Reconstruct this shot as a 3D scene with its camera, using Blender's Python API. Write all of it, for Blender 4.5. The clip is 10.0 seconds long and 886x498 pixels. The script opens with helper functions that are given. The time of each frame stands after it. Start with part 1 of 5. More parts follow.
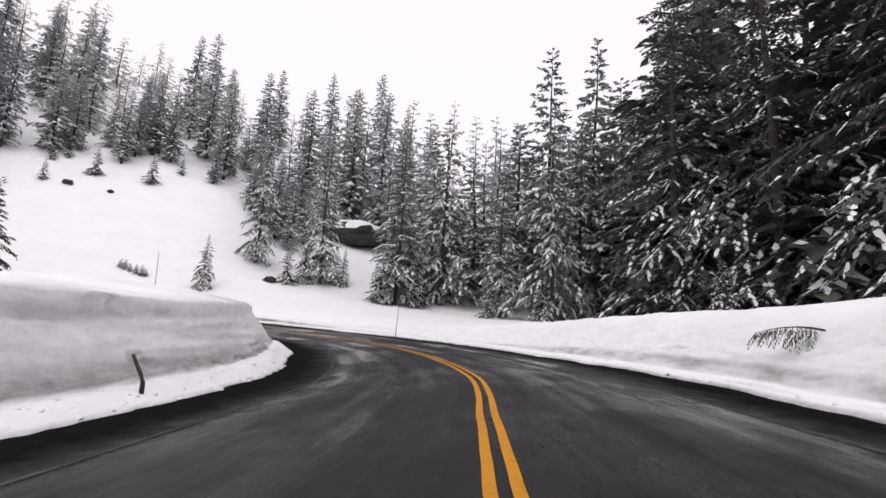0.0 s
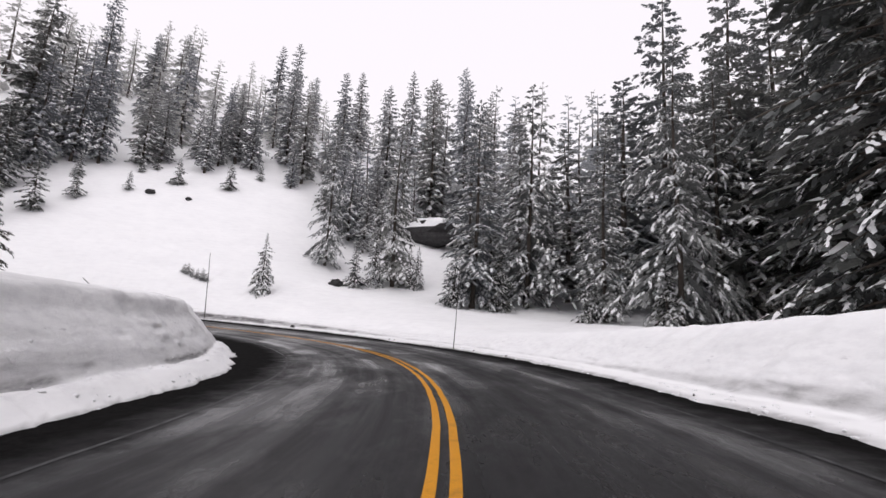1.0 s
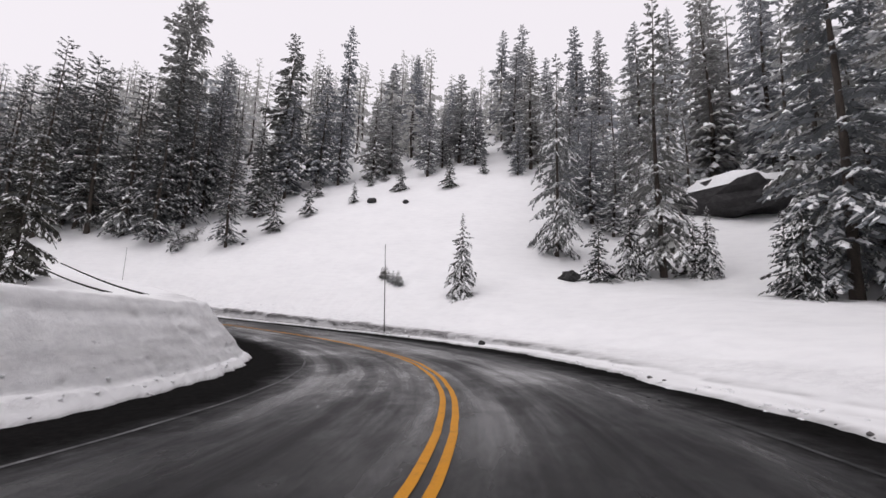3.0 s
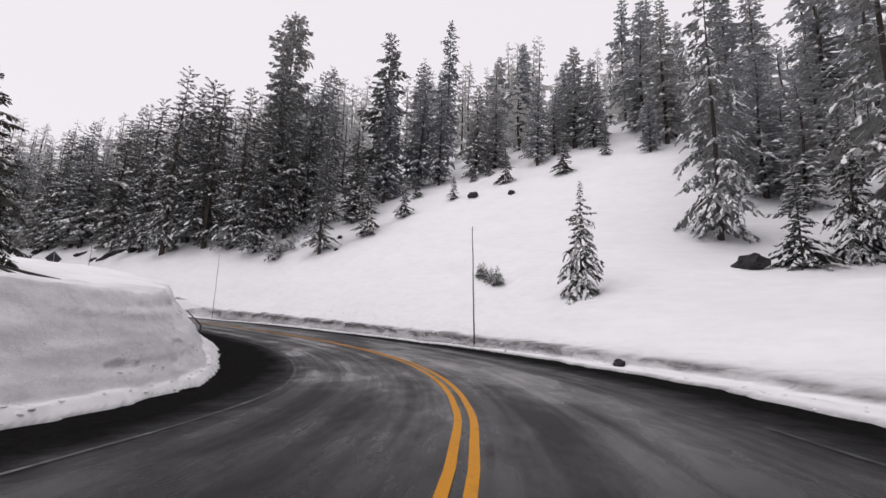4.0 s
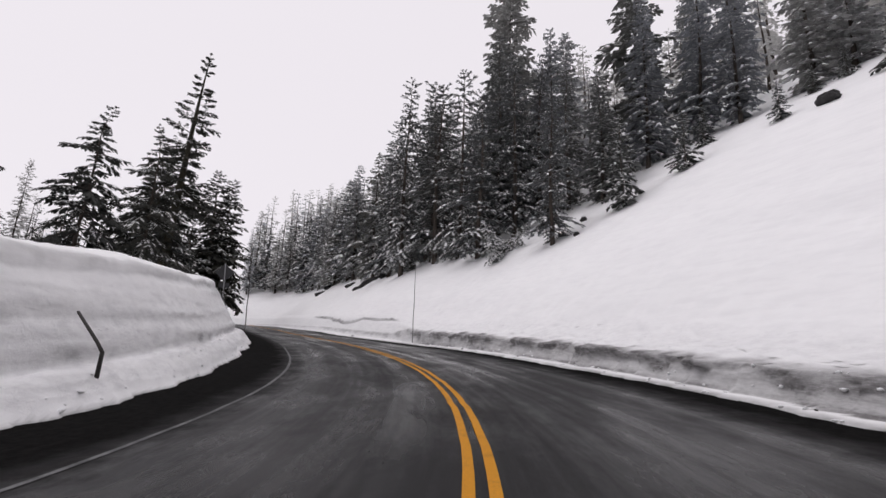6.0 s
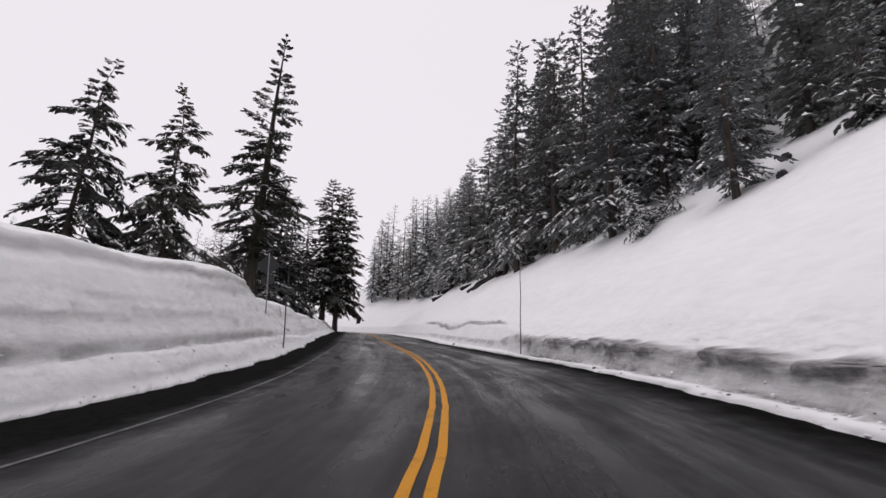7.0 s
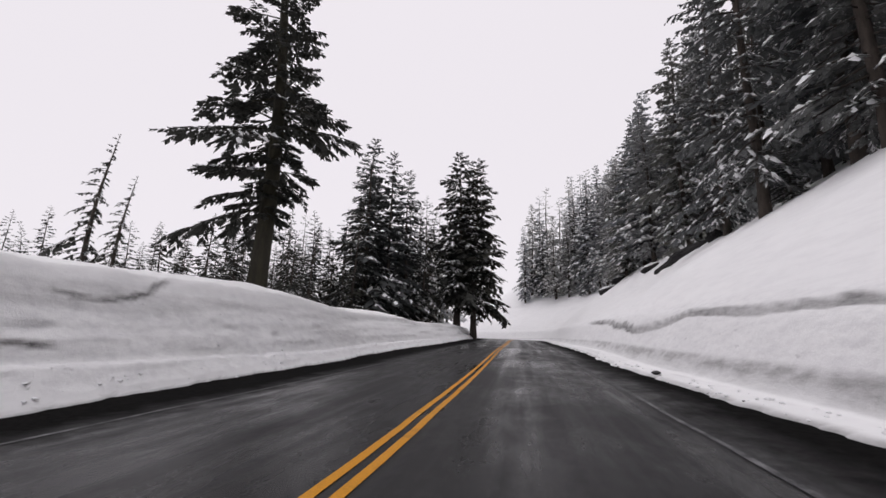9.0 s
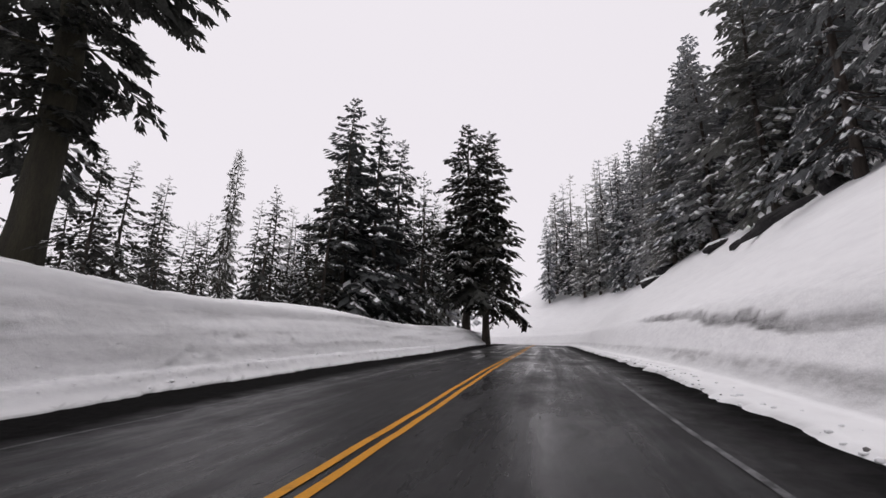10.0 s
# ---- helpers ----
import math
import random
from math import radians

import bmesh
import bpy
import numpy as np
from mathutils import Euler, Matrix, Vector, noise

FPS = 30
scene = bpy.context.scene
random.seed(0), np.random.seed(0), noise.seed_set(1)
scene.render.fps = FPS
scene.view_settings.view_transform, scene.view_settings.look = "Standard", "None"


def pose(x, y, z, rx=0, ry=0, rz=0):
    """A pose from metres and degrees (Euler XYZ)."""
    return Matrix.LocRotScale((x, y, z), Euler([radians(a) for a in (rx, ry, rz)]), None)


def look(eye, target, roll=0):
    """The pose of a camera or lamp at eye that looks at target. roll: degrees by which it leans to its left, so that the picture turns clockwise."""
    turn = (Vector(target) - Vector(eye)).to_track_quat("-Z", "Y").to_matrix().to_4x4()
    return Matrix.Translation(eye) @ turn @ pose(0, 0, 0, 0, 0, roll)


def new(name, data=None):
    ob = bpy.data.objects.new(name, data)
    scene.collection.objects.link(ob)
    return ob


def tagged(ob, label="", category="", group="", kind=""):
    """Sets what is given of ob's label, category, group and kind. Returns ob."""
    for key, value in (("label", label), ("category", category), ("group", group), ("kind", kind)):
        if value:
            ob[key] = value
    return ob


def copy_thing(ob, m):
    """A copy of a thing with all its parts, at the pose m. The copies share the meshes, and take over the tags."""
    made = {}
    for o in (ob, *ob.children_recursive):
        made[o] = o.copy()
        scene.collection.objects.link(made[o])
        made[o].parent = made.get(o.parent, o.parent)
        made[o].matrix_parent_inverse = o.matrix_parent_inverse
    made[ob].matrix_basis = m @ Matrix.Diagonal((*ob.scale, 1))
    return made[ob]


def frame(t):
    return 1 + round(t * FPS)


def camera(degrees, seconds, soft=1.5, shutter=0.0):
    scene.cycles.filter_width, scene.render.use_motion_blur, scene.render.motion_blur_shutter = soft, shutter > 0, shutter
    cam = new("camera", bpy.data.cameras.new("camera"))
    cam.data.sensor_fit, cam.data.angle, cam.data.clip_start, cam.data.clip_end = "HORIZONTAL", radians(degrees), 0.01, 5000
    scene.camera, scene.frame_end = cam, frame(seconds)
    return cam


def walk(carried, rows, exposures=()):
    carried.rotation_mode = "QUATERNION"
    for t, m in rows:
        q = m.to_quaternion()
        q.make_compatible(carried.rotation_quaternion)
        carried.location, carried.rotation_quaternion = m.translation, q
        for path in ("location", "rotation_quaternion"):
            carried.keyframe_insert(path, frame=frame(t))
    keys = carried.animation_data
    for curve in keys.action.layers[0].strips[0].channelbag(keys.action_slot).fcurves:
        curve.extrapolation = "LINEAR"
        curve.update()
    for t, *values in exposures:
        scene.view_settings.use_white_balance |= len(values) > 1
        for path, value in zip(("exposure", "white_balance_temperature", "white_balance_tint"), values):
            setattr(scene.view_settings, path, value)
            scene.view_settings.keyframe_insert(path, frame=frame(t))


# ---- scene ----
cam = camera(88.1, 10.0, soft=1.5)
ROWS = [
    (0, -0.004, -0.005, 1.148, 99, -3.51, 0.01),
    (0.5, 0.993, 5.259, 1.12, 99.13, -3.51, 5.45),
    (1, 1.297, 10.423, 1.09, 99.29, -3.23, 12.39),
    (1.5, 0.904, 15.631, 1.036, 99.51, -2.85, 19.75),
    (2, -0.294, 20.79, 0.999, 99.54, -2.3, 28.11),
    (2.5, -2.133, 25.358, 0.919, 99.3, -2.15, 37.12),
    (3, -4.498, 29.518, 0.859, 99.71, -2.05, 45.65),
    (3.5, -7.376, 33.236, 0.771, 100.32, -2.07, 53.33),
    (4, -10.769, 36.488, 0.68, 100.96, -2.2, 60.78),
    (4.5, -14.682, 39.283, 0.644, 101.66, -2.36, 68.83),
    (5, -19.033, 41.548, 0.713, 102.33, -2.48, 77.73),
    (5.5, -23.558, 43.024, 0.885, 102.65, -2.52, 86.16),
    (6, -28.423, 43.885, 1.065, 102.78, -2.43, 94.65),
    (6.5, -33.543, 44.139, 1.267, 102.84, -2.34, 103.1),
    (7, -38.729, 43.712, 1.541, 102.89, -2.4, 111.05),
    (7.5, -43.882, 42.558, 1.887, 102.95, -2.58, 118.37),
    (8, -49.146, 40.704, 2.162, 102.8, -2.63, 125.25),
    (8.5, -54.406, 38.229, 2.402, 102.52, -3.18, 129.51),
    (9, -59.745, 35.5, 2.653, 102.75, -2.28, 131.74),
    (9.5, -65.225, 32.415, 2.909, 102.95, -1.68, 133.33),
    (10, -70.751, 29.111, 3.224, 103.31, -1.64, 134.93),
]
walk(cam, [(t, pose(x, y, z, rx, ry, rz)) for t, x, y, z, rx, ry, rz in ROWS],
     exposures=[(0.0, 0.3), (1.0, 0.26), (2.5, 0.14), (4.5, 0.04), (7.0, 0.0), (10.0, 0.0)])

# ---- overcast sky and its soft sun ----
world = bpy.data.worlds.new("overcast_sky")
scene.world = world
world.use_nodes = True
wn, wl = world.node_tree.nodes, world.node_tree.links
wn.clear()
sky = wn.new("ShaderNodeTexSky")
sky.sky_type, sky.sun_disc = "NISHITA", False
sky.sun_elevation, sky.sun_rotation = radians(67), radians(209)
grey = wn.new("ShaderNodeHueSaturation")
grey.inputs["Saturation"].default_value = 0.15
grey.inputs["Value"].default_value = 0.1
cloud = wn.new("ShaderNodeMix")
cloud.data_type = "RGBA"
cloud.inputs["Factor"].default_value = 0.9
cloud.inputs["B"].default_value = (0.855, 0.808, 0.86, 1)
back = wn.new("ShaderNodeBackground")
back.inputs["Strength"].default_value = 1.04
wout = wn.new("ShaderNodeOutputWorld")
wl.new(sky.outputs["Color"], grey.inputs["Color"])
wl.new(grey.outputs["Color"], cloud.inputs["A"])
wl.new(cloud.outputs["Result"], back.inputs["Color"])
wl.new(back.outputs["Background"], wout.inputs["Surface"])
sun = new("sun", bpy.data.lights.new("sun", "SUN"))
sun.data.energy, sun.data.angle, sun.data.color = 0.5, radians(50), (1.0, 0.98, 0.96)
sun.matrix_world = look((-12, -22, 60), (0, 0, 0))


# ---- materials ----
def material(name):
    m = bpy.data.materials.new(name)
    m.use_nodes = True
    n = m.node_tree.nodes
    return m, n, m.node_tree.links, n["Principled BSDF"]


def noise_node(n, l, scale, detail=5.0, rough=0.6, vector=None, stretch=None):
    t = n.new("ShaderNodeTexNoise")
    t.inputs["Scale"].default_value, t.inputs["Detail"].default_value, t.inputs["Roughness"].default_value = scale, detail, rough
    if vector is None:
        vector = n.new("ShaderNodeTexCoord").outputs["Object"]
    if stretch:
        mp = n.new("ShaderNodeMapping")
        mp.inputs["Scale"].default_value = stretch
        l.new(vector, mp.inputs["Vector"])
        vector = mp.outputs["Vector"]
    l.new(vector, t.inputs["Vector"])
    return t


def ramp_node(n, l, fac, stops):
    r = n.new("ShaderNodeValToRGB")
    while len(r.color_ramp.elements) < len(stops):
        r.color_ramp.elements.new(0.5)
    for e, (p, c) in zip(r.color_ramp.elements, stops):
        e.position, e.color = p, (*c, 1)
    l.new(fac, r.inputs["Fac"])
    return r


def mix_node(n, l, fac, a, b, blend="MIX"):
    m = n.new("ShaderNodeMix")
    m.data_type, m.blend_type = "RGBA", blend
    for socket, v in (("Factor", fac), ("A", a), ("B", b)):
        if isinstance(v, (int, float)):
            m.inputs[socket].default_value = v
        elif isinstance(v, tuple):
            m.inputs[socket].default_value = (*v, 1)
        else:
            l.new(v, m.inputs[socket])
    return m.outputs["Result"]


def bump_node(n, l, bsdf, height, strength, distance):
    b = n.new("ShaderNodeBump")
    b.inputs["Strength"].default_value, b.inputs["Distance"].default_value = strength, distance
    l.new(height, b.inputs["Height"])
    l.new(b.outputs["Normal"], bsdf.inputs["Normal"])


def two_tone(name, a, b, scale, rough, bump=0.3, distance=0.02, stretch=None, spec=0.5):
    """A matt surface that varies between two colours, with fine relief."""
    m, n, l, p = material(name)
    t = noise_node(n, l, scale, 6, 0.65, stretch=stretch)
    fine = noise_node(n, l, scale*9, 4, 0.6, stretch=stretch)
    r = ramp_node(n, l, t.outputs["Fac"], [(0.35, a), (0.65, b)])
    l.new(mix_node(n, l, 0.35, r.outputs["Color"], ramp_node(n, l, fine.outputs["Fac"], [(0.3, a), (0.7, b)]).outputs["Color"]), p.inputs["Base Color"])
    p.inputs["Roughness"].default_value = rough
    p.inputs["Specular IOR Level"].default_value = spec
    bump_node(n, l, p, fine.outputs["Fac"], bump, distance)
    return m


def snow_material(name, dirty):
    m, n, l, p = material(name)
    big = noise_node(n, l, 0.22, 5, 0.6, stretch=(1, 1, 3))
    fine = noise_node(n, l, 5.0, 6, 0.7)
    grain = noise_node(n, l, 40.0, 3, 0.7)
    c = ramp_node(n, l, big.outputs["Fac"], [(0.3, (0.87, 0.868, 0.88)), (0.7, (0.93, 0.928, 0.935))]).outputs["Color"]
    layer = noise_node(n, l, 0.8, 6, 0.7, stretch=(1, 1, 6))
    c = mix_node(n, l, 0.25, c, ramp_node(n, l, layer.outputs["Fac"], [(0.36, (0.76, 0.757, 0.775)), (0.56, (0.94, 0.94, 0.945))]).outputs["Color"])
    if dirty:
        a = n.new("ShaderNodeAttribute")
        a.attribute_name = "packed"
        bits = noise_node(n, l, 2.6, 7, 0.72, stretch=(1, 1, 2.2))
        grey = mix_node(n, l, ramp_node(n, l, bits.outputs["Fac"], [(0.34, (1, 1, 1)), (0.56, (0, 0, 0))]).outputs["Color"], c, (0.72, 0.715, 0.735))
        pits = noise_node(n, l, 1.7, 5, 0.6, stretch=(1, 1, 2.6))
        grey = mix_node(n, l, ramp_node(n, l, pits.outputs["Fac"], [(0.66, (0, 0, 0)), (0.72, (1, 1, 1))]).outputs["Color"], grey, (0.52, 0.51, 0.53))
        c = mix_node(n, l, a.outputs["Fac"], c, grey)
        a = n.new("ShaderNodeAttribute")
        a.attribute_name = "dirt_shade"
        blot = noise_node(n, l, 1.6, 7, 0.7, stretch=(1, 1, 5))
        add = n.new("ShaderNodeMath")
        add.operation = "MULTIPLY_ADD"
        add.inputs[1].default_value, add.inputs[2].default_value = 1.5, -0.42
        l.new(blot.outputs["Fac"], add.inputs[0])
        both = n.new("ShaderNodeMath")
        both.operation, both.use_clamp = "MULTIPLY_ADD", True
        both.inputs[2].default_value = 0.0
        l.new(a.outputs["Fac"], both.inputs[0])
        l.new(add.outputs[0], both.inputs[1])
        soft = n.new("ShaderNodeMath")
        soft.operation, soft.use_clamp = "MULTIPLY_ADD", True
        soft.inputs[1].default_value = 0.6
        l.new(a.outputs["Fac"], soft.inputs[0])
        l.new(both.outputs[0], soft.inputs[2])
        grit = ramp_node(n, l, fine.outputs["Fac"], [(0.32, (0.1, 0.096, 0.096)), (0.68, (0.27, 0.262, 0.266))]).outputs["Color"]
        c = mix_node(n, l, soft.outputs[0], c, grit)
    l.new(c, p.inputs["Base Color"])
    p.inputs["Roughness"].default_value = 0.75
    p.inputs["Specular IOR Level"].default_value = 0.3
    both = n.new("ShaderNodeMath")
    both.operation = "MULTIPLY_ADD"
    both.inputs[1].default_value = 0.25
    l.new(grain.outputs["Fac"], both.inputs[0])
    l.new(fine.outputs["Fac"], both.inputs[2])
    bump_node(n, l, p, both.outputs[0], 0.3, 0.07)
    if dirty:
        a = n.new("ShaderNodeAttribute")
        a.attribute_name = "packed"
        deep = n.new("ShaderNodeMapRange")
        deep.inputs["To Min"].default_value, deep.inputs["To Max"].default_value = 0.25, 0.9
        l.new(a.outputs["Fac"], deep.inputs["Value"])
        l.new(deep.outputs[0], p.inputs["Normal"].links[0].from_node.inputs["Strength"])
    return m


SNOW = snow_material("snow", True)
TREE_SNOW = two_tone("bough_snow", (0.8, 0.805, 0.82), (0.92, 0.92, 0.928), 3.0, 0.7, 0.4, 0.03)
BARK = two_tone("bark", (0.035, 0.028, 0.024), (0.11, 0.09, 0.075), 4.0, 0.9, 0.8, 0.05, stretch=(1, 1, 0.2))
DARK_BARK = two_tone("mossy_bark", (0.018, 0.016, 0.012), (0.055, 0.05, 0.03), 3.0, 0.92, 0.9, 0.06, stretch=(1, 1, 0.25))
STAKE_WOOD = two_tone("weathered_stake_wood", (0.035, 0.032, 0.03), (0.14, 0.128, 0.118), 9.0, 0.85, 0.6, 0.01, stretch=(1, 1, 0.15))
ROCK = two_tone("dark_rock", (0.012, 0.012, 0.013), (0.055, 0.052, 0.053), 1.4, 0.9, 0.9, 0.12)
SIGN_BACK = two_tone("dull_sign_metal", (0.02, 0.02, 0.022), (0.04, 0.04, 0.043), 6.0, 0.55, 0.1, 0.004)
POST_METAL = two_tone("galvanised_post", (0.2, 0.2, 0.21), (0.34, 0.34, 0.35), 12.0, 0.5, 0.2, 0.004)


def needle_material(name, dark, light):
    m, n, l, p = material(name)
    t = noise_node(n, l, 1.1, 4, 0.6)
    fine = noise_node(n, l, 14.0, 3, 0.7)
    ob = n.new("ShaderNodeObjectInfo")
    r = ramp_node(n, l, t.outputs["Fac"], [(0.3, dark), (0.7, light)]).outputs["Color"]
    r = mix_node(n, l, 0.5, r, ramp_node(n, l, fine.outputs["Fac"], [(0.35, tuple(v*0.5 for v in dark)), (0.65, tuple(v*1.4 for v in light))]).outputs["Color"])
    tint = ramp_node(n, l, ob.outputs["Random"], [(0.0, (0.8, 0.84, 0.9)), (1.0, (1.06, 1.05, 1.0))]).outputs["Color"]
    l.new(mix_node(n, l, 1.0, r, tint, "MULTIPLY"), p.inputs["Base Color"])
    p.inputs["Roughness"].default_value = 0.75
    p.inputs["Specular IOR Level"].default_value = 0.25
    return m


NEEDLES = needle_material("fir_needles", (0.06, 0.063, 0.06), (0.13, 0.133, 0.124))
# The next two hold snow dust or rime, plus hillside haze put into the colour
DUSTED_HAZE = needle_material("hazed_dusted_needles", (0.24, 0.244, 0.246), (0.46, 0.46, 0.462))
RIMED_HAZE = needle_material("hazed_rimed_needles", (0.25, 0.252, 0.256), (0.47, 0.47, 0.474))
CLUMPED = needle_material("snow_speckled_needles", (0.11, 0.112, 0.108), (0.26, 0.262, 0.254))
SPRINKLED = needle_material("snow_sprinkled_needles", (0.17, 0.173, 0.17), (0.36, 0.362, 0.356))
# Palest, for far firs: distance haze is painted into the frosted colour
FROSTED_HAZE = needle_material("hazed_frosted_needles", (0.5, 0.5, 0.51), (0.76, 0.76, 0.765))
HEMLOCK = needle_material("hemlock_needles", (0.034, 0.035, 0.031), (0.085, 0.084, 0.073))


def asphalt_material():
    """Greyer driven lanes with damp wheel tracks, and soaked black shoulders outside the edge lines."""
    m, n, l, p = material("wet_asphalt")
    uv = n.new("ShaderNodeUVMap")
    uv.uv_map = "road"
    streak = noise_node(n, l, 1.0, 5, 0.6, vector=uv.outputs["UV"], stretch=(0.05, 1.5, 1))
    blotch = noise_node(n, l, 0.3, 6, 0.7, vector=uv.outputs["UV"], stretch=(0.6, 1.4, 1))
    grain = noise_node(n, l, 130.0, 3, 0.8)
    coarse = noise_node(n, l, 7.0, 6, 0.75)
    ragged = noise_node(n, l, 1.2, 6, 0.7)
    xyz = n.new("ShaderNodeSeparateXYZ")
    l.new(uv.outputs["UV"], xyz.inputs["Vector"])
    off = n.new("ShaderNodeMath")
    off.operation = "ADD"
    off.inputs[1].default_value = -0.09
    l.new(xyz.outputs["Y"], off.inputs[0])
    far = n.new("ShaderNodeMath")
    far.operation = "ABSOLUTE"
    l.new(off.outputs[0], far.inputs[0])
    wob = n.new("ShaderNodeMath")
    wob.operation = "MULTIPLY_ADD"
    wob.inputs[1].default_value = 1.4
    l.new(ragged.outputs["Fac"], wob.inputs[0])
    l.new(far.outputs[0], wob.inputs[2])
    lane = n.new("ShaderNodeMapRange")
    lane.inputs["From Min"].default_value, lane.inputs["From Max"].default_value = 4.2, 5.3
    l.new(wob.outputs[0], lane.inputs["Value"])
    c = ramp_node(n, l, streak.outputs["Fac"], [(0.42, (0.002, 0.002, 0.0025)), (0.6, (0.018, 0.017, 0.0185))]).outputs["Color"]
    c = mix_node(n, l, 0.3, c, ramp_node(n, l, blotch.outputs["Fac"], [(0.4, (0.002, 0.002, 0.002)), (0.6, (0.018, 0.017, 0.0185))]).outputs["Color"])
    c = mix_node(n, l, 0.3, c, ramp_node(n, l, grain.outputs["Fac"], [(0.3, (0.006, 0.006, 0.007)), (0.75, (0.034, 0.033, 0.034))]).outputs["Color"])
    black = ramp_node(n, l, coarse.outputs["Fac"], [(0.35, (0.003, 0.003, 0.003)), (0.7, (0.014, 0.013, 0.013))]).outputs["Color"]
    l.new(mix_node(n, l, lane.outputs[0], c, black), p.inputs["Base Color"])
    r = ramp_node(n, l, blotch.outputs["Fac"], [(0.4, (0.12, 0.12, 0.12)), (0.58, (0.55, 0.55, 0.55))]).outputs["Color"]
    r = mix_node(n, l, 0.45, r, ramp_node(n, l, streak.outputs["Fac"], [(0.4, (0.1, 0.1, 0.1)), (0.6, (0.55, 0.55, 0.55))]).outputs["Color"])
    l.new(mix_node(n, l, lane.outputs[0], r, (0.9, 0.9, 0.9)), p.inputs["Roughness"])
    s = mix_node(n, l, lane.outputs[0], (0.11, 0.11, 0.11), (0.012, 0.012, 0.012))
    l.new(s, p.inputs["Specular IOR Level"])
    both = n.new("ShaderNodeMath")
    both.operation = "ADD"
    l.new(grain.outputs["Fac"], both.inputs[0])
    l.new(coarse.outputs["Fac"], both.inputs[1])
    bump_node(n, l, p, both.outputs[0], 0.22, 0.006)
    return m


ASPHALT = asphalt_material()


def paint_material(name, fresh, worn, wear):
    m, n, l, p = material(name)
    t = noise_node(n, l, 2.2, 6, 0.75)
    fine = noise_node(n, l, 45.0, 4, 0.7)
    c = ramp_node(n, l, t.outputs["Fac"], [(wear - 0.12, worn), (wear + 0.1, fresh)]).outputs["Color"]
    l.new(mix_node(n, l, 0.3, c, ramp_node(n, l, fine.outputs["Fac"], [(0.35, worn), (0.6, fresh)]).outputs["Color"]), p.inputs["Base Color"])
    p.inputs["Roughness"].default_value = 0.6
    p.inputs["Specular IOR Level"].default_value = 0.15
    return m


YELLOW = paint_material("yellow_road_paint", (0.62, 0.27, 0.012), (0.2, 0.1, 0.02), 0.36)
WHITE = paint_material("worn_white_paint", (0.2, 0.2, 0.205), (0.02, 0.02, 0.022), 0.53)

FAINT = paint_material("faded_white_paint", (0.1, 0.1, 0.103), (0.012, 0.012, 0.013), 0.56)


# ---- mesh helpers ----
def mesh_object(name, verts, faces, mat, parent=None, label="", smooth=True):
    me = bpy.data.meshes.new(name)
    me.from_pydata([tuple(v) for v in verts], [], [tuple(f) for f in faces])
    me.materials.append(mat)
    me.polygons.foreach_set("use_smooth", [smooth]*len(me.polygons))
    me.update()
    ob = new(name, me)
    if parent:
        ob.parent = parent
    if label:
        ob["label"] = label
    return ob


def part(name, bm, mat, parent, label="", smooth=True):
    me = bpy.data.meshes.new(name)
    bm.to_mesh(me)
    bm.free()
    me.materials.append(mat)
    me.polygons.foreach_set("use_smooth", [smooth]*len(me.polygons))
    ob = new(name, me)
    if parent:
        ob.parent = parent
    if label:
        ob["label"] = label
    return ob


def tube(bm, points, radii, sides=8):
    """A round stick through points, closed at both ends."""
    pts = [Vector(p) for p in points]
    rings = []
    for i, p in enumerate(pts):
        d = (pts[min(i + 1, len(pts) - 1)] - pts[max(i - 1, 0)]).normalized()
        u = d.orthogonal().normalized() if abs(d.z) < 0.9 else Vector((1, 0, 0)).cross(d).normalized()
        v = d.cross(u)
        rings.append([bm.verts.new(p + radii[i]*(math.cos(a)*u + math.sin(a)*v)) for a in (2*math.pi*k/sides for k in range(sides))])
    for a, b in zip(rings, rings[1:]):
        for k in range(sides):
            bm.faces.new((a[k], a[(k + 1) % sides], b[(k + 1) % sides], b[k]))
    bm.faces.new(rings[0][::-1])
    bm.faces.new(rings[-1])


def slab(bm, outline, thickness, bevel=0.0):
    """A flat plate in the xz plane, thick along y."""
    a = [bm.verts.new((x, -thickness/2, z)) for x, z in outline]
    b = [bm.verts.new((x, thickness/2, z)) for x, z in outline]
    n = len(outline)
    bm.faces.new(a)
    bm.faces.new(b[::-1])
    for k in range(n):
        bm.faces.new((a[(k + 1) % n], a[k], b[k], b[(k + 1) % n]))


# ---- the road and the lie of the land ----
# Road centre line: x, y, z of knots some 8 m apart, from behind the start to beyond the far bend
CENTRE = np.array([
    (-9.0, -62.0, 2.2), (-5.0, -42.0, 1.5), (-2.2, -24.0, 0.9), (-0.4, -8.0, 0.35),
    (0.63, 5.57, -0.06), (0.8, 12.12, -0.17), (-0.52, 18.68, -0.25), (-2.99, 25.07, -0.33),
    (-6.6, 31.13, -0.4), (-11.48, 36.49, -0.43), (-17.56, 40.66, -0.38), (-24.54, 43.2, -0.24),
    (-31.95, 43.93, 0.02), (-39.28, 43.0, 0.36), (-46.25, 40.78, 0.74), (-52.85, 37.7, 1.12),
    (-59.34, 34.05, 1.48), (-66.15, 29.86, 1.85), (-73.95, 24.91, 2.3), (-83.84, 18.62, 2.95),
(-100.7, 7.9, 3.85), (-113.4, -0.2, 4.6), (-126.0, -8.2, 5.2), (-134.5, -14.8, 5.6), (-139.5, -23.5, 5.8),
    (-141.0, -37.0, 6.0), (-139.0, -60.0, 6.4), (-133.0, -82.0, 6.9), (-121.0, -108.0, 7.4)])


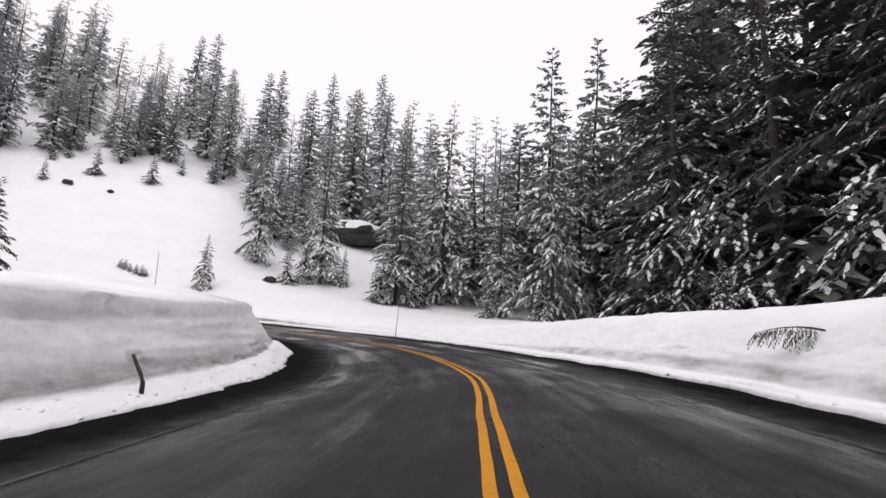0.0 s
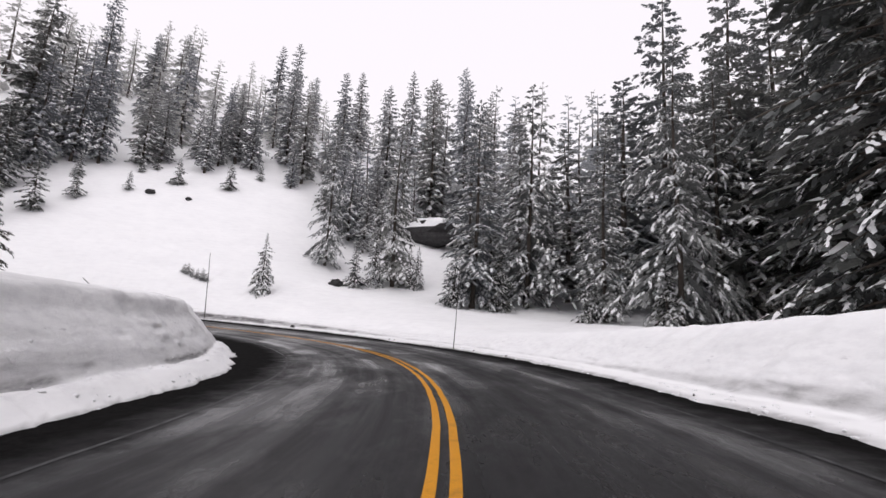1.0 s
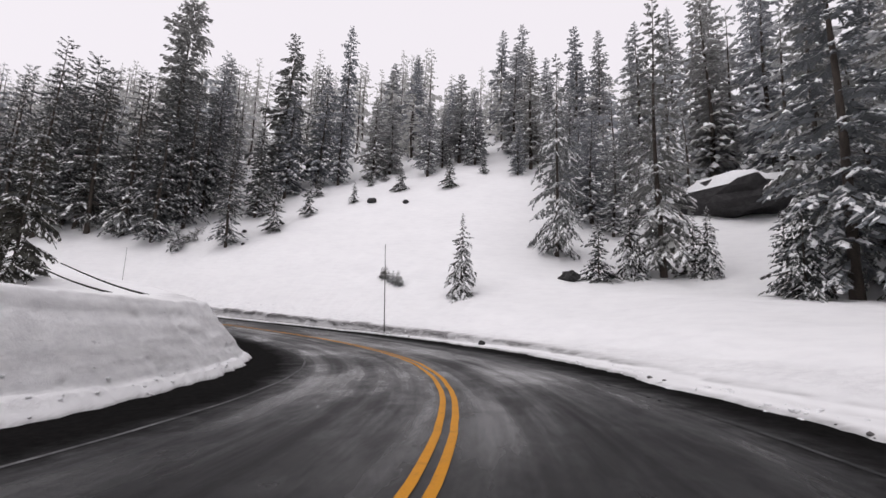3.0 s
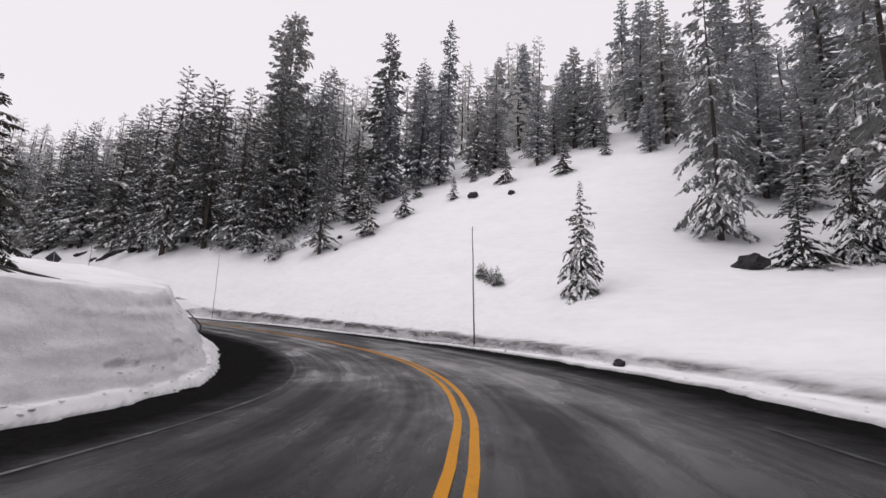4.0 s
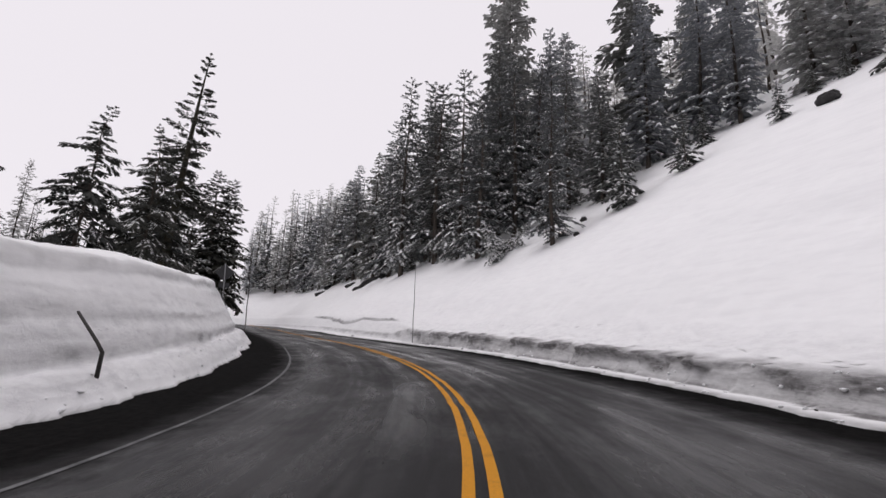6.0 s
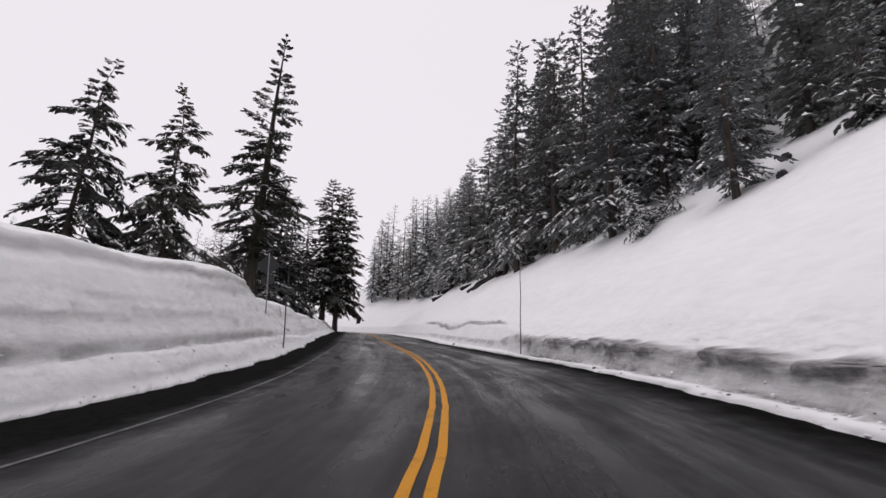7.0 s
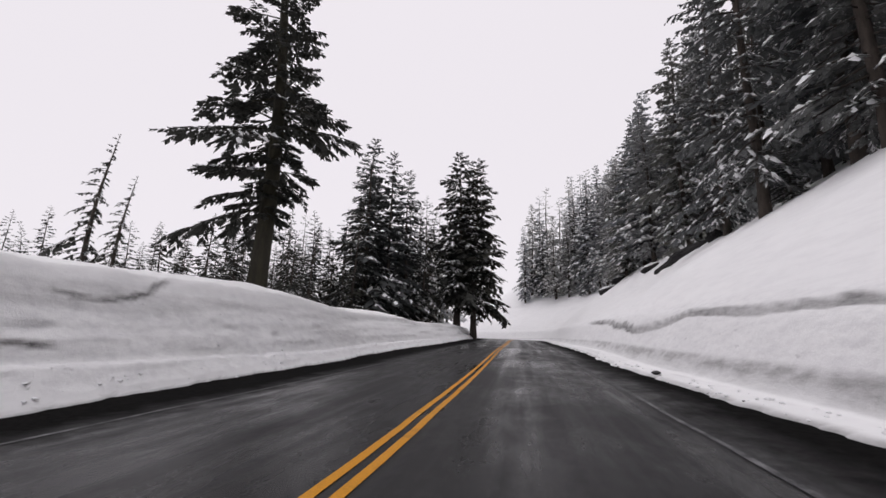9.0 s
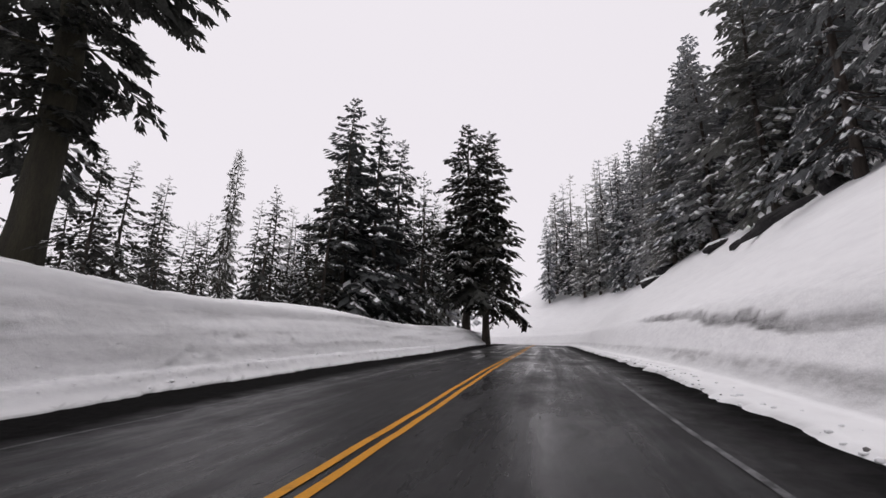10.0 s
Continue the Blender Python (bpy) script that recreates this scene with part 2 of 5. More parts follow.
def spline(knots, step):
    """Points along a smooth curve through the knots."""
    out = []
    for i in range(len(knots) - 1):
        a, b = knots[i], knots[i + 1]
        m0 = (b - knots[max(i - 1, 0)]) / 2
        m1 = (knots[min(i + 2, len(knots) - 1)] - a) / 2
        n = max(2, int(np.linalg.norm(b - a) / step))
        for u in np.arange(n) / n:
            out.append((2*u**3 - 3*u**2 + 1)*a + (u**3 - 2*u**2 + u)*m0 + (3*u**2 - 2*u**3)*b + (u**3 - u**2)*m1)
    return np.array(out + [knots[-1]])


LINE = spline(CENTRE, 0.5)
_tan = np.gradient(LINE[:, :2], axis=0)
_tan /= np.linalg.norm(_tan, axis=1)[:, None]
RIGHT = np.stack([_tan[:, 1], -_tan[:, 0]], 1)
STATION = np.concatenate([[0], np.cumsum(np.linalg.norm(np.diff(LINE[:, :2], axis=0), axis=1))])
STATION -= STATION[int(np.argmin(np.hypot(LINE[:, 0], LINE[:, 1])))]


def station_of(x, y):
    """Station along the road, distance to its right, and the road's height there."""
    x, y = np.asarray(x, float), np.asarray(y, float)
    d2 = (x[..., None] - LINE[:, 0])**2 + (y[..., None] - LINE[:, 1])**2
    i = d2.argmin(-1)
    dx, dy = x - LINE[i, 0], y - LINE[i, 1]
    d = dx*RIGHT[i, 0] + dy*RIGHT[i, 1]
    along = dx*_tan[i, 0] + dy*_tan[i, 1]
    d = np.where(np.sqrt(d2.min(-1)) > abs(d) + 2, np.sign(d)*np.sqrt(d2.min(-1)), d)
    return STATION[i] + np.clip(along, -1, 1), d, LINE[i, 2]


def value_noise(x, y, seed=0):
    """Smooth noise from -1 to 1, one unit per cell."""
    def h(i, j):
        n = np.sin(i*127.1 + j*311.7 + seed*74.7)*43758.5453
        return 2*(n - np.floor(n)) - 1
    xi, yi = np.floor(x), np.floor(y)
    u, v = x - xi, y - yi
    u, v = u*u*(3 - 2*u), v*v*(3 - 2*v)
    return ((h(xi, yi)*(1 - u) + h(xi + 1, yi)*u)*(1 - v) + (h(xi, yi + 1)*(1 - u) + h(xi + 1, yi + 1)*u)*v)


def step(a, b, x):
    u = np.clip((x - a)/(b - a), 0, 1)
    return u*u*(3 - 2*u)


def along(s, table):
    """A value along the road, from pairs of station and value."""
    return np.interp(s, [p[0] for p in table], [p[1] for p in table])


# Banking of the road: rise to the right for each metre
BANK = [(-60, 0.05), (0, 0.061), (10, 0.056), (20, 0.041), (30, 0.037), (45, 0.041), (70, 0.043), (82, 0.047), (89, 0.023), (97, 0.021), (105, 0.023), (125, 0.022), (160, 0.0), (210, 0.0)]


def road_height(s, d, zr):
    return zr + along(s, BANK)*(np.clip(d, -6.5, 6.5) - 0.6)


# Snow bank on the inside of the bend: its crest's height over the road
CREST = [(-60, 1.6), (0, 1.7), (9, 1.9), (22, 2.1), (36, 2.2), (52, 2.35), (62, 2.7), (75, 3.15), (84, 3.45), (88, 3.55), (91, 3.42), (93.5, 2.7), (98, 2.7), (104, 2.85), (110, 2.6), (117, 2.25), (130, 2.3), (145, 2.0), (210, 1.9)]
# Where the asphalt ends under the snow, from the centre line
LEFT_EDGE = [(-60, 5.2), (0, 5.15), (15, 5.1), (23, 5.1), (25.5, 5.25), (28.5, 5.6), (33, 5.82), (45, 5.84), (48, 5.62), (50, 5.38), (51.5, 5.5), (54, 5.7), (58, 5.9), (66, 5.85), (82, 5.88), (88, 5.45), (97, 5.5), (104, 5.85), (118, 6.1), (210, 6.0)]
RIGHT_EDGE = [(-60, 5.2), (0, 5.2), (10, 5.1), (20, 4.8), (30, 5.0), (35, 4.95), (40, 4.8), (48, 5.35), (60, 5.45), (68, 5.0), (82, 4.8), (90, 5.1), (97, 5.1), (104, 4.75), (112, 4.6), (120, 4.8), (210, 5.0)]
# Where the outer slope begins to climb, from the centre line
SLOPE_FOOT = [(-60, 5.2), (60, 5.45), (68, 5.0), (82, 4.8), (90, 5.1), (97, 5.1), (108, 4.85), (120, 5.1), (210, 5.1)]
# Ploughed cut on the outside: its height, the mound on it, and the hill's rise behind it
LIP = [(-60, 0.58), (16, 0.43), (25, 0.14), (42, 0.11), (50, 0.33), (62, 0.58), (80, 0.76), (90, 0.98), (100, 1.23), (125, 1.48), (210, 1.38)]
MOUND = [(-60, 1.7), (4, 1.7), (11, 1.45), (14, 1.35), (19, 1.35), (25, 1.3), (33, 0.8), (42, 0.15), (50, 0.0), (210, 0.0)]
RISE = [(-60, 0.03), (10, 0.03), (30, 0.07), (40, 0.12), (50, 0.2), (55, 0.25), (60, 0.38), (66, 0.62), (72, 0.72), (80, 0.76), (95, 0.74), (118, 0.7), (128, 0.655), (145, 0.74), (165, 0.78), (185, 0.7), (205, 0.6), (225, 0.1), (240, 0.0)]
RISE_FAR = [(-60, 0.12), (10, 0.15), (30, 0.22), (50, 0.4), (60, 0.5), (72, 0.68), (165, 0.66), (200, 0.6), (220, 0.1), (235, 0.0)]


# A slab of snow has slipped on the outer slope: where its crack runs
CRACK = [(97, 7.2), (100, 7.28), (101.7, 7.2), (103.3, 7.07), (108, 7.05), (109, 6.95), (110, 6.78), (111.8, 6.68), (113.5, 6.64), (116, 6.76), (118.2, 6.9), (120, 6.93), (121.4, 7.04), (124.6, 7.15), (131, 7.32), (140, 7.69)]


def crack_line(s):
    return along(s, CRACK) + 0.02*value_noise(s*1.3, s*0 + 42)


def toe_line(s):
    """How far behind the asphalt's edge the inner bank's steep face begins."""
    return along(s, [(-60, 0.95), (34, 0.9), (38, 0.55), (44, 0.35), (54, 0.35), (60, 0.8), (66, 0.92), (76, 0.88), (94, 0.85), (108, 0.65), (210, 0.6)]) + 0.05*value_noise(s*0.3, s*0 + 33) + 0.03*value_noise(s*1.4, s*0 + 34)


def berm_line(s):
    """Height of the heap of loose snow at the inner bank's foot."""
    return along(s, [(-60, 0.2), (5, 0.2), (10, 0.32), (20, 0.38), (34, 0.36), (40, 0.25), (46, 0.2), (54, 0.2), (60, 0.42), (72, 0.66), (82, 0.74), (94, 0.66), (108, 0.4), (210, 0.38)])


def inner_ledge(s):
    """How far behind the asphalt's edge the bank's top layer breaks off."""
    return toe_line(s) + along(s, [(-60, 0.82), (15, 0.82), (40, 1.2), (62, 1.24), (76, 1.42), (92, 1.4), (98, 1.24), (210, 1.24)]) + 0.03*value_noise(s*0.1, s*0 + 51) + 0.01*value_noise(s*0.7, s*0 + 52)


def snow_height(s, d, zr):
    """Height of the snow at a station and a distance to the right of the road's centre."""
    s, d, zr = np.broadcast_arrays(s, d, zr)
    # outside of the bend
    edge = along(s, RIGHT_EDGE) + 0.12*value_noise(s*0.9, s*0 + 3) + 0.07*value_noise(s*4, s*0 + 9)
    e = d - edge
    calm = step(92, 98, s)
    up = e*(1 - calm) + (d - along(s, SLOPE_FOOT))*calm
    lip, mound = along(s, LIP), along(s, MOUND)
    face = along(s, [(-60, 0.75), (52, 0.75), (60, 0.5), (90, 0.5), (98, 0.7), (210, 0.75)]) + along(s, [(-60, 0.12), (94, 0.12), (100, 0.03), (210, 0.03)])*value_noise(s*0.7, s*0 + 21)
    steep = along(s, [(-60, 0.9), (20, 0.9), (45, 0.4), (90, 0.35), (100, 1.5), (210, 1.8)])
    out = -0.12 + 0.2*step(-0.1, 0.35, e) + np.maximum(lip - 0.08, 0)*step(face, face + steep, up)
    out = out + mound*step(0.8, 3.6, e) - (mound + lip*0.2)*step(4.2, 11, e)*step(40, 20, s)
    run = np.maximum(up - 1.0, 0)
    out = out + along(s, RISE)*np.minimum(run, 24) + along(s, RISE_FAR)*np.clip(run - 24, 0, 60) + 0.1*np.clip(run - 84, 0, 200)*step(215, 190, s)
    out = out - 0.5*along(s, RISE)*step(4.5, 0, run)*np.minimum(run, 2)
    out = out - 0.85*step(120, 130, s)*step(152, 140, s)*step(7.5, 10.5, d)*step(15.5, 12.6, d)
    out = out + 0.42*step(36, 43, s)*step(68, 58, s)*step(7.5, 10.5, d)*step(24, 16, d)
    crack = crack_line(s)
    out = out + 0.2*step(crack, crack + 0.07, d)*step(97, 101, s)*step(142, 130, s)
    # inside of the bend
    edge = along(s, LEFT_EDGE) + 0.14*value_noise(s*0.8, s*0 + 5) + 0.07*value_noise(s*4, s*0 + 2)
    e = -d - edge
    even = -d - along(s, LEFT_EDGE)
    crest = along(s, CREST)
    foot, berm = toe_line(s), berm_line(s)
    slant = np.clip((even - foot)/along(s, [(-60, 1.0), (15, 1.0), (40, 1.45), (210, 1.5)]), 0, 1)
    inn = -0.12 + (berm + 0.12)*step(-0.12, foot - 0.1, e) + (crest*0.87 - berm)*slant**0.92
    inn = inn + (crest*0.13 - 0.1)*step(1.7, 3.4, e) - 0.07*np.clip(e - 7, 0, 40) - 0.03*np.clip(e - 48, 0, 200)
    ledge = inner_ledge(s)
    inn = inn + 0.15*step(ledge, ledge + 0.07, even)*(0.45 + 0.55*step(-0.3, 0.3, value_noise(s*0.08, s*0 + 53)))
    z = np.where(d > 0, out, inn)
    far = step(6.5, 12, abs(d))
    z = z + far*(0.35*value_noise(s*0.12, d*0.12, 4) + 0.12*value_noise(s*0.4, d*0.4, 6))
    near = step(5.2, 6.2, abs(d))
    return road_height(s, d, zr) + z + near*(0.035*value_noise(s*1.3, d*1.6, 11) + 0.02*value_noise(s*3.7, d*3.5, 12))


def ground_height(x, y):
    s, d, zr = station_of(x, y)
    return snow_height(s, d, zr)


def grid_faces(n, m):
    i = np.arange((n - 1)*m).reshape(n - 1, m)[:, :-1].ravel()
    return np.stack([i, i + m, i + m + 1, i + 1], 1)


def sheet(name, verts, faces, mat, flip=False):
    """A mesh from arrays of corners and four-sided faces."""
    me = bpy.data.meshes.new(name)
    f = faces[:, ::-1] if flip else faces
    me.vertices.add(len(verts))
    me.vertices.foreach_set("co", np.asarray(verts, np.float32).ravel())
    k = f.shape[1]
    me.loops.add(f.size)
    me.loops.foreach_set("vertex_index", f.ravel().astype(np.int32))
    me.polygons.add(len(f))
    me.polygons.foreach_set("loop_start", np.arange(0, f.size, k, dtype=np.int32))
    me.polygons.foreach_set("use_smooth", np.ones(len(f), bool))
    me.update(calc_edges=True)
    me.validate()
    me.materials.append(mat)
    return me


def strip_points(s, d):
    """World x, y of road stations s and distances d to the right, and the road's height."""
    x, y, z = (np.interp(s, STATION, LINE[:, k]) for k in range(3))
    rx, ry = np.interp(s, STATION, RIGHT[:, 0]), np.interp(s, STATION, RIGHT[:, 1])
    return x + rx*d, y + ry*d, z


# asphalt
S_ROAD = np.arange(-60, 206, 0.5)
D_ROAD = np.linspace(-6.3, 5.7, 25)
S, D = np.meshgrid(S_ROAD, D_ROAD, indexing="ij")
X, Y, Z = strip_points(S, D)
Z = road_height(S, D, Z) - 0.006*abs(D) + 0.02 + 0.006*value_noise(S*0.8, D*0.8, 3)
me = sheet("road", np.stack([X, Y, Z], -1).reshape(-1, 3), grid_faces(len(S_ROAD), len(D_ROAD)), ASPHALT, flip=True)
uv = me.uv_layers.new(name="road")
idx = np.empty(len(me.loops), np.int32)
me.loops.foreach_get("vertex_index", idx)
uv.data.foreach_set("uv", np.stack([S.ravel()[idx], D.ravel()[idx]], -1).astype(np.float32).ravel())
road = tagged(new("road", me), "wet black asphalt mountain road curving between snow banks", "road", kind="structure")


def painted_line(name, d, width, mat, s0, s1, label):
    s = np.arange(s0, s1, 0.5)
    ss, ds = np.meshgrid(s, np.array([-width/2, 0, width/2]), indexing="ij")
    ds = ds + along(ss, d) if isinstance(d, list) else ds + d
    ds = ds + 0.012*value_noise(ss*1.7, ds*0 + 8, 2)
    x, y, z = strip_points(ss, ds)
    z = road_height(ss, ds, z) - 0.006*abs(ds) + 0.02 + 0.006*value_noise(ss*0.8, ds*0.8, 3) + 0.007
    me = sheet(name, np.stack([x, y, z], -1).reshape(-1, 3), grid_faces(len(s), 3), mat, flip=True)
    return tagged(new(name, me), label, "road marking", kind="structure")


LEFT_LINE = [(-60, -3.7), (24, -3.75), (28, -3.86), (34, -4.05), (40, -4.0), (46, -3.75), (50, -3.55), (55, -3.72), (62, -3.83), (80, -4.0), (90, -3.95), (110, -3.75), (200, -3.7)]
RIGHT_LINE = [(-60, 3.79), (12, 3.79), (24, 4.0), (31, 4.12), (34, 4.0), (40, 3.78), (94, 3.55), (108, 3.49), (200, 3.5)]
painted_line("lane_line", -0.105, 0.105, YELLOW, -58, 200, "solid yellow centre line painted on wet asphalt")
painted_line("lane_line", 0.105, 0.105, YELLOW, -58, 200, "solid yellow centre line painted on wet asphalt")
painted_line("edge_line", LEFT_LINE, 0.07, FAINT, -58, 31, "faded white edge line almost worn off the asphalt")
painted_line("edge_line", LEFT_LINE, 0.075, WHITE, 31.5, 200, "worn white edge line on wet asphalt")
painted_line("edge_line", RIGHT_LINE, 0.07, FAINT, -58, 46, "faded white edge line almost worn off the asphalt")
painted_line("edge_line", RIGHT_LINE, 0.085, WHITE, 94, 200, "worn white edge line on wet asphalt")

# snow: close-meshed banks along both sides of the road, and the land beyond them
verts, faces, dirt_shade, packed = [], [], [], []
base = 0
for side in (1, -1):
    fine = np.concatenate([np.arange(4.55, 5.5, 0.09), np.arange(5.5, 6.7, 0.04), np.arange(6.7, 8.5, 0.066), np.arange(8.5, 10, 0.2), np.arange(10, 17.1, 0.7)])
    fine = fine[np.concatenate([[True], np.diff(fine) > 0.02])]
    s_fine = np.concatenate([np.arange(-58, -10, 1.0), np.arange(-10, 0, 0.4), np.arange(0, 124, 0.16), np.arange(124, 135, 0.3), np.arange(135, 203, 0.6)])
    S, D = np.meshgrid(s_fine, fine*side, indexing="ij")
    X, Y, ZR = strip_points(S, D)
    Z = snow_height(S, D, ZR)
    over = Z - road_height(S, D, ZR)
    rough = 0.08*value_noise(S*1.4, over*3 + D*2, 31) + 0.05*value_noise(S*4, over*8 + D*4, 32)
    pit = np.maximum(0, value_noise(S*1.9, over*4 + D, 38) + 0.5*value_noise(S*4.3, over*9 + D, 39) - 0.55)
    rx, ry = np.interp(S, STATION, RIGHT[:, 0]), np.interp(S, STATION, RIGHT[:, 1])
    if side > 0:
        cut = along(S, [(-60, 0), (44, 0), (54, 1), (94, 1), (100, 0), (210, 0)])
        block = np.round(3*value_noise(S*1.1, over*2.2, 35) + 1.5*value_noise(S*2.7, over*5, 36))/3
        cut = cut*step(along(S, LIP) + 0.35, along(S, LIP) + 0.05, over)
        rough = rough*(0.35 + 0.65*step(along(S, LIP) + 0.6, along(S, LIP) + 0.2, over)) + cut*(0.16*block + 0.06*value_noise(S*9, over*11, 37))
    strata = value_noise(S*0.12, over*6 + D, 33) + 0.6*value_noise(S*0.3, over*13 + D, 34)
    if side < 0:
        rough = 0.35*rough + 0.035*strata - 0.16*pit*step(0.3, 0.5, over)
    if side > 0:
        rough = rough*(0.1 + 0.9*step(95, 87, S))
    wall = step(5.5, 5.9, abs(D))*step(8.2, 7.2, abs(D))
    X, Y = X + rx*rough*wall, Y + ry*rough*wall
    if side > 0:
        top = along(S, LIP)
        much = along(S, [(-60, 0.6), (18, 0.6), (28, 0.4), (40, 0.6), (50, 0.9), (60, 1.15), (84, 1.15), (92, 0.85), (100, 0.6), (125, 0.5), (140, 0.3), (210, 0.2)])
        top = np.minimum(top, along(S, [(-60, 2), (88, 2), (98, 0.62), (210, 0.5)]))
        ledge = 0.13*abs(value_noise(S*0.9, S*0 + 4, 64)) + 0.1*abs(value_noise(S*2.3, S*0 + 4, 67)) - 0.06
        steep = step(52, 60, S)*step(96, 90, S)
        top = top + steep*ledge*top
        begin = along(S, RIGHT_EDGE) + 0.12*value_noise(S*0.9, S*0 + 3) + 0.07*value_noise(S*4, S*0 + 9) + along(S, [(-60, 0.75), (52, 0.75), (60, 0.5), (90, 0.5), (98, 0.7), (210, 0.75)]) + 0.12*value_noise(S*0.7, S*0 + 21)
        foot = (1 - steep)*step(0.11, 0.15, over) + steep*step(-0.04, 0.02, D - begin)
        stain_shade = (0.5 + 0.08*steep)*foot*step(top + 0.1, top*0.85, over)*(0.9 + 0.25*value_noise(S*0.5, over*3, 5))
        stain_shade = (stain_shade + 0.55*foot*step(top*0.3, top*0.75, over + 0.12*value_noise(S*1.3, S*0 + 5, 65))*step(top + 0.1, top*0.95, over)*(0.3 + 0.85*step(-0.25, 0.3, value_noise(S*1.1, over*3, 8) + 0.6*value_noise(S*3.1, over*7, 9))))*much
        # A thin darker seam where the cut face meets its foot
        stain_shade = stain_shade + steep*0.45*step(-0.05, 0.0, D - begin)*step(0.1, 0.04, D - begin)*step(-0.3, 0.1, value_noise(S*0.6, S*0 + 4, 68))
        stain_shade = stain_shade + 0.8*step(0.09, 0.0, over)*step(4.6, 5.2, D)
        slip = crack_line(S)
        # Shade below the slab's overhanging edge, painted as a dark band along the crack
        stain_shade = stain_shade + 0.95*step(slip - 0.09, slip - 0.04, D)*step(slip + 0.08, slip + 0.04, D)*step(98, 101, S)*step(138, 126, S)*(0.85 + 0.3*value_noise(S*0.3, S*0 + 3, 61))
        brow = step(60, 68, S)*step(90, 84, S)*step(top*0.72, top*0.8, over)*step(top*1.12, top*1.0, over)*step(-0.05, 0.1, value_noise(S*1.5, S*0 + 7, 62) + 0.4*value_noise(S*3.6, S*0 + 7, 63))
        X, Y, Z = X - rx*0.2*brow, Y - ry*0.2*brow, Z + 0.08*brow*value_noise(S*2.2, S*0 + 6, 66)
        # The jutting brow is toned darker than the face
        stain_shade = stain_shade + 0.4*brow
    else:
        stain_shade = step(berm_line(S) + 0.02, berm_line(S) + 0.09, over)*step(berm_line(S) + 0.55, berm_line(S) + 0.2, over)*along(S, [(-60, 0.75), (10, 0.75), (20, 0.4), (36, 0.15), (95, 0.1), (210, 0.1)])*(0.8 + 0.5*value_noise(S*0.4, S*0 + 2, 7))
        stain_shade = stain_shade + 0.3*step(0.5, 0.8, over)*step(0.0, 0.7, value_noise(S*0.16, over*4, 9) + 0.4*value_noise(S*0.5, over*9, 10))*step(-9.2, -8.2, D) + 0.8*step(0.05, -0.03, over)
        toe = -D - along(S, LEFT_EDGE) - toe_line(S)
        # The shaded gap at the face's toe is only painted, as a dark line
        stain_shade = stain_shade + 0.75*step(-0.06, 0.0, toe)*step(0.1, 0.04, toe)*step(8, 14, S)*step(31, 27, S)*step(-0.4, 0.1, value_noise(S*0.25, S*0 + 3, 72) + 0.3*value_noise(S*2, S*0 + 3, 73))
        brink = -D - along(S, LEFT_EDGE) - inner_ledge(S)
        # Shade under the broken-off top layer, painted along the brink
        stain_shade = stain_shade + 0.3*step(-0.07, -0.02, brink)*step(0.05, 0.02, brink)*(0.5 + 0.6*value_noise(S*0.2, S*0 + 3, 71))
        layered = step(71, 78, S)*step(94, 90, S)
        groove = layered*step(-0.16, -0.1, brink)*step(0.02, -0.02, brink)*(0.75 + 0.25*value_noise(S*0.5, S*0 + 3, 75))
        seam = layered*step(-0.06, 0.0, toe)*step(0.12, 0.07, toe)*step(-0.25, 0.15, value_noise(S*0.3, S*0 + 3, 72) + 0.35*value_noise(S*1.7, S*0 + 3, 73))
        X, Y, Z = X - rx*(0.12*groove + 0.09*seam), Y - ry*(0.12*groove + 0.09*seam), Z - 0.06*seam
        # Shade inside groove and seam is deepened by painted darkness
        stain_shade = stain_shade + 0.25*groove + 0.25*seam
        # Two cracks without depth: their dark gaps are painted into the colour
        for a, c, line in ((94.7, 98.2, [(94.9, -7.08), (95.6, -6.82), (96.3, -6.57), (98, -6.53)]), (98.3, 102, [(98.4, -7.43), (99.8, -7.37), (101.8, -7.85)])):
            gap = abs(D - along(S, line) - 0.02*value_noise(S*3, S*0 + 3, 74))
            stain_shade = stain_shade + 0.8*step(0.07, 0.025, gap)*step(a, a + 0.4, S)*step(c, c - 0.4, S)
        stain_shade = stain_shade + 0.1*step(0.2, 0.6, strata)*step(0.35, 0.7, over)
    verts.append(np.stack([X, Y, Z], -1).reshape(-1, 3))
    f = grid_faces(len(s_fine), len(fine)) + base
    faces.append(f[:, ::-1] if side > 0 else f)
    dirt_shade.append(np.clip(stain_shade, 0, 1).ravel())
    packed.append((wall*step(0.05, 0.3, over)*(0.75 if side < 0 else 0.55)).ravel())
    base += len(verts[-1])
core = lambda a, b: np.concatenate([[a - 2500, a - 1400, a - 700, a - 300, a - 120, a - 50], np.arange(a, b, 2.4), [b + 50, b + 120, b + 300, b + 700, b + 1400, b + 2500]])
GX, GY = np.meshgrid(core(-270, 90), core(-110, 190), indexing="ij")
gs, gd, gz = (np.empty(GX.size) for _ in range(3))
for k in range(0, GX.size, 4000):
    gs[k:k+4000], gd[k:k+4000], gz[k:k+4000] = station_of(GX.ravel()[k:k+4000], GY.ravel()[k:k+4000])
gh = snow_height(gs, gd, gz) - 0.06 - 3.0*step(16.5, 13.0, abs(gd))
verts.append(np.stack([GX.ravel(), GY.ravel(), gh], -1))
faces.append(grid_faces(*GX.shape)+base)
dirt_shade.append(np.zeros(GX.size))
packed.append(np.zeros(GX.size))
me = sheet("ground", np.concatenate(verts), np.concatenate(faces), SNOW)
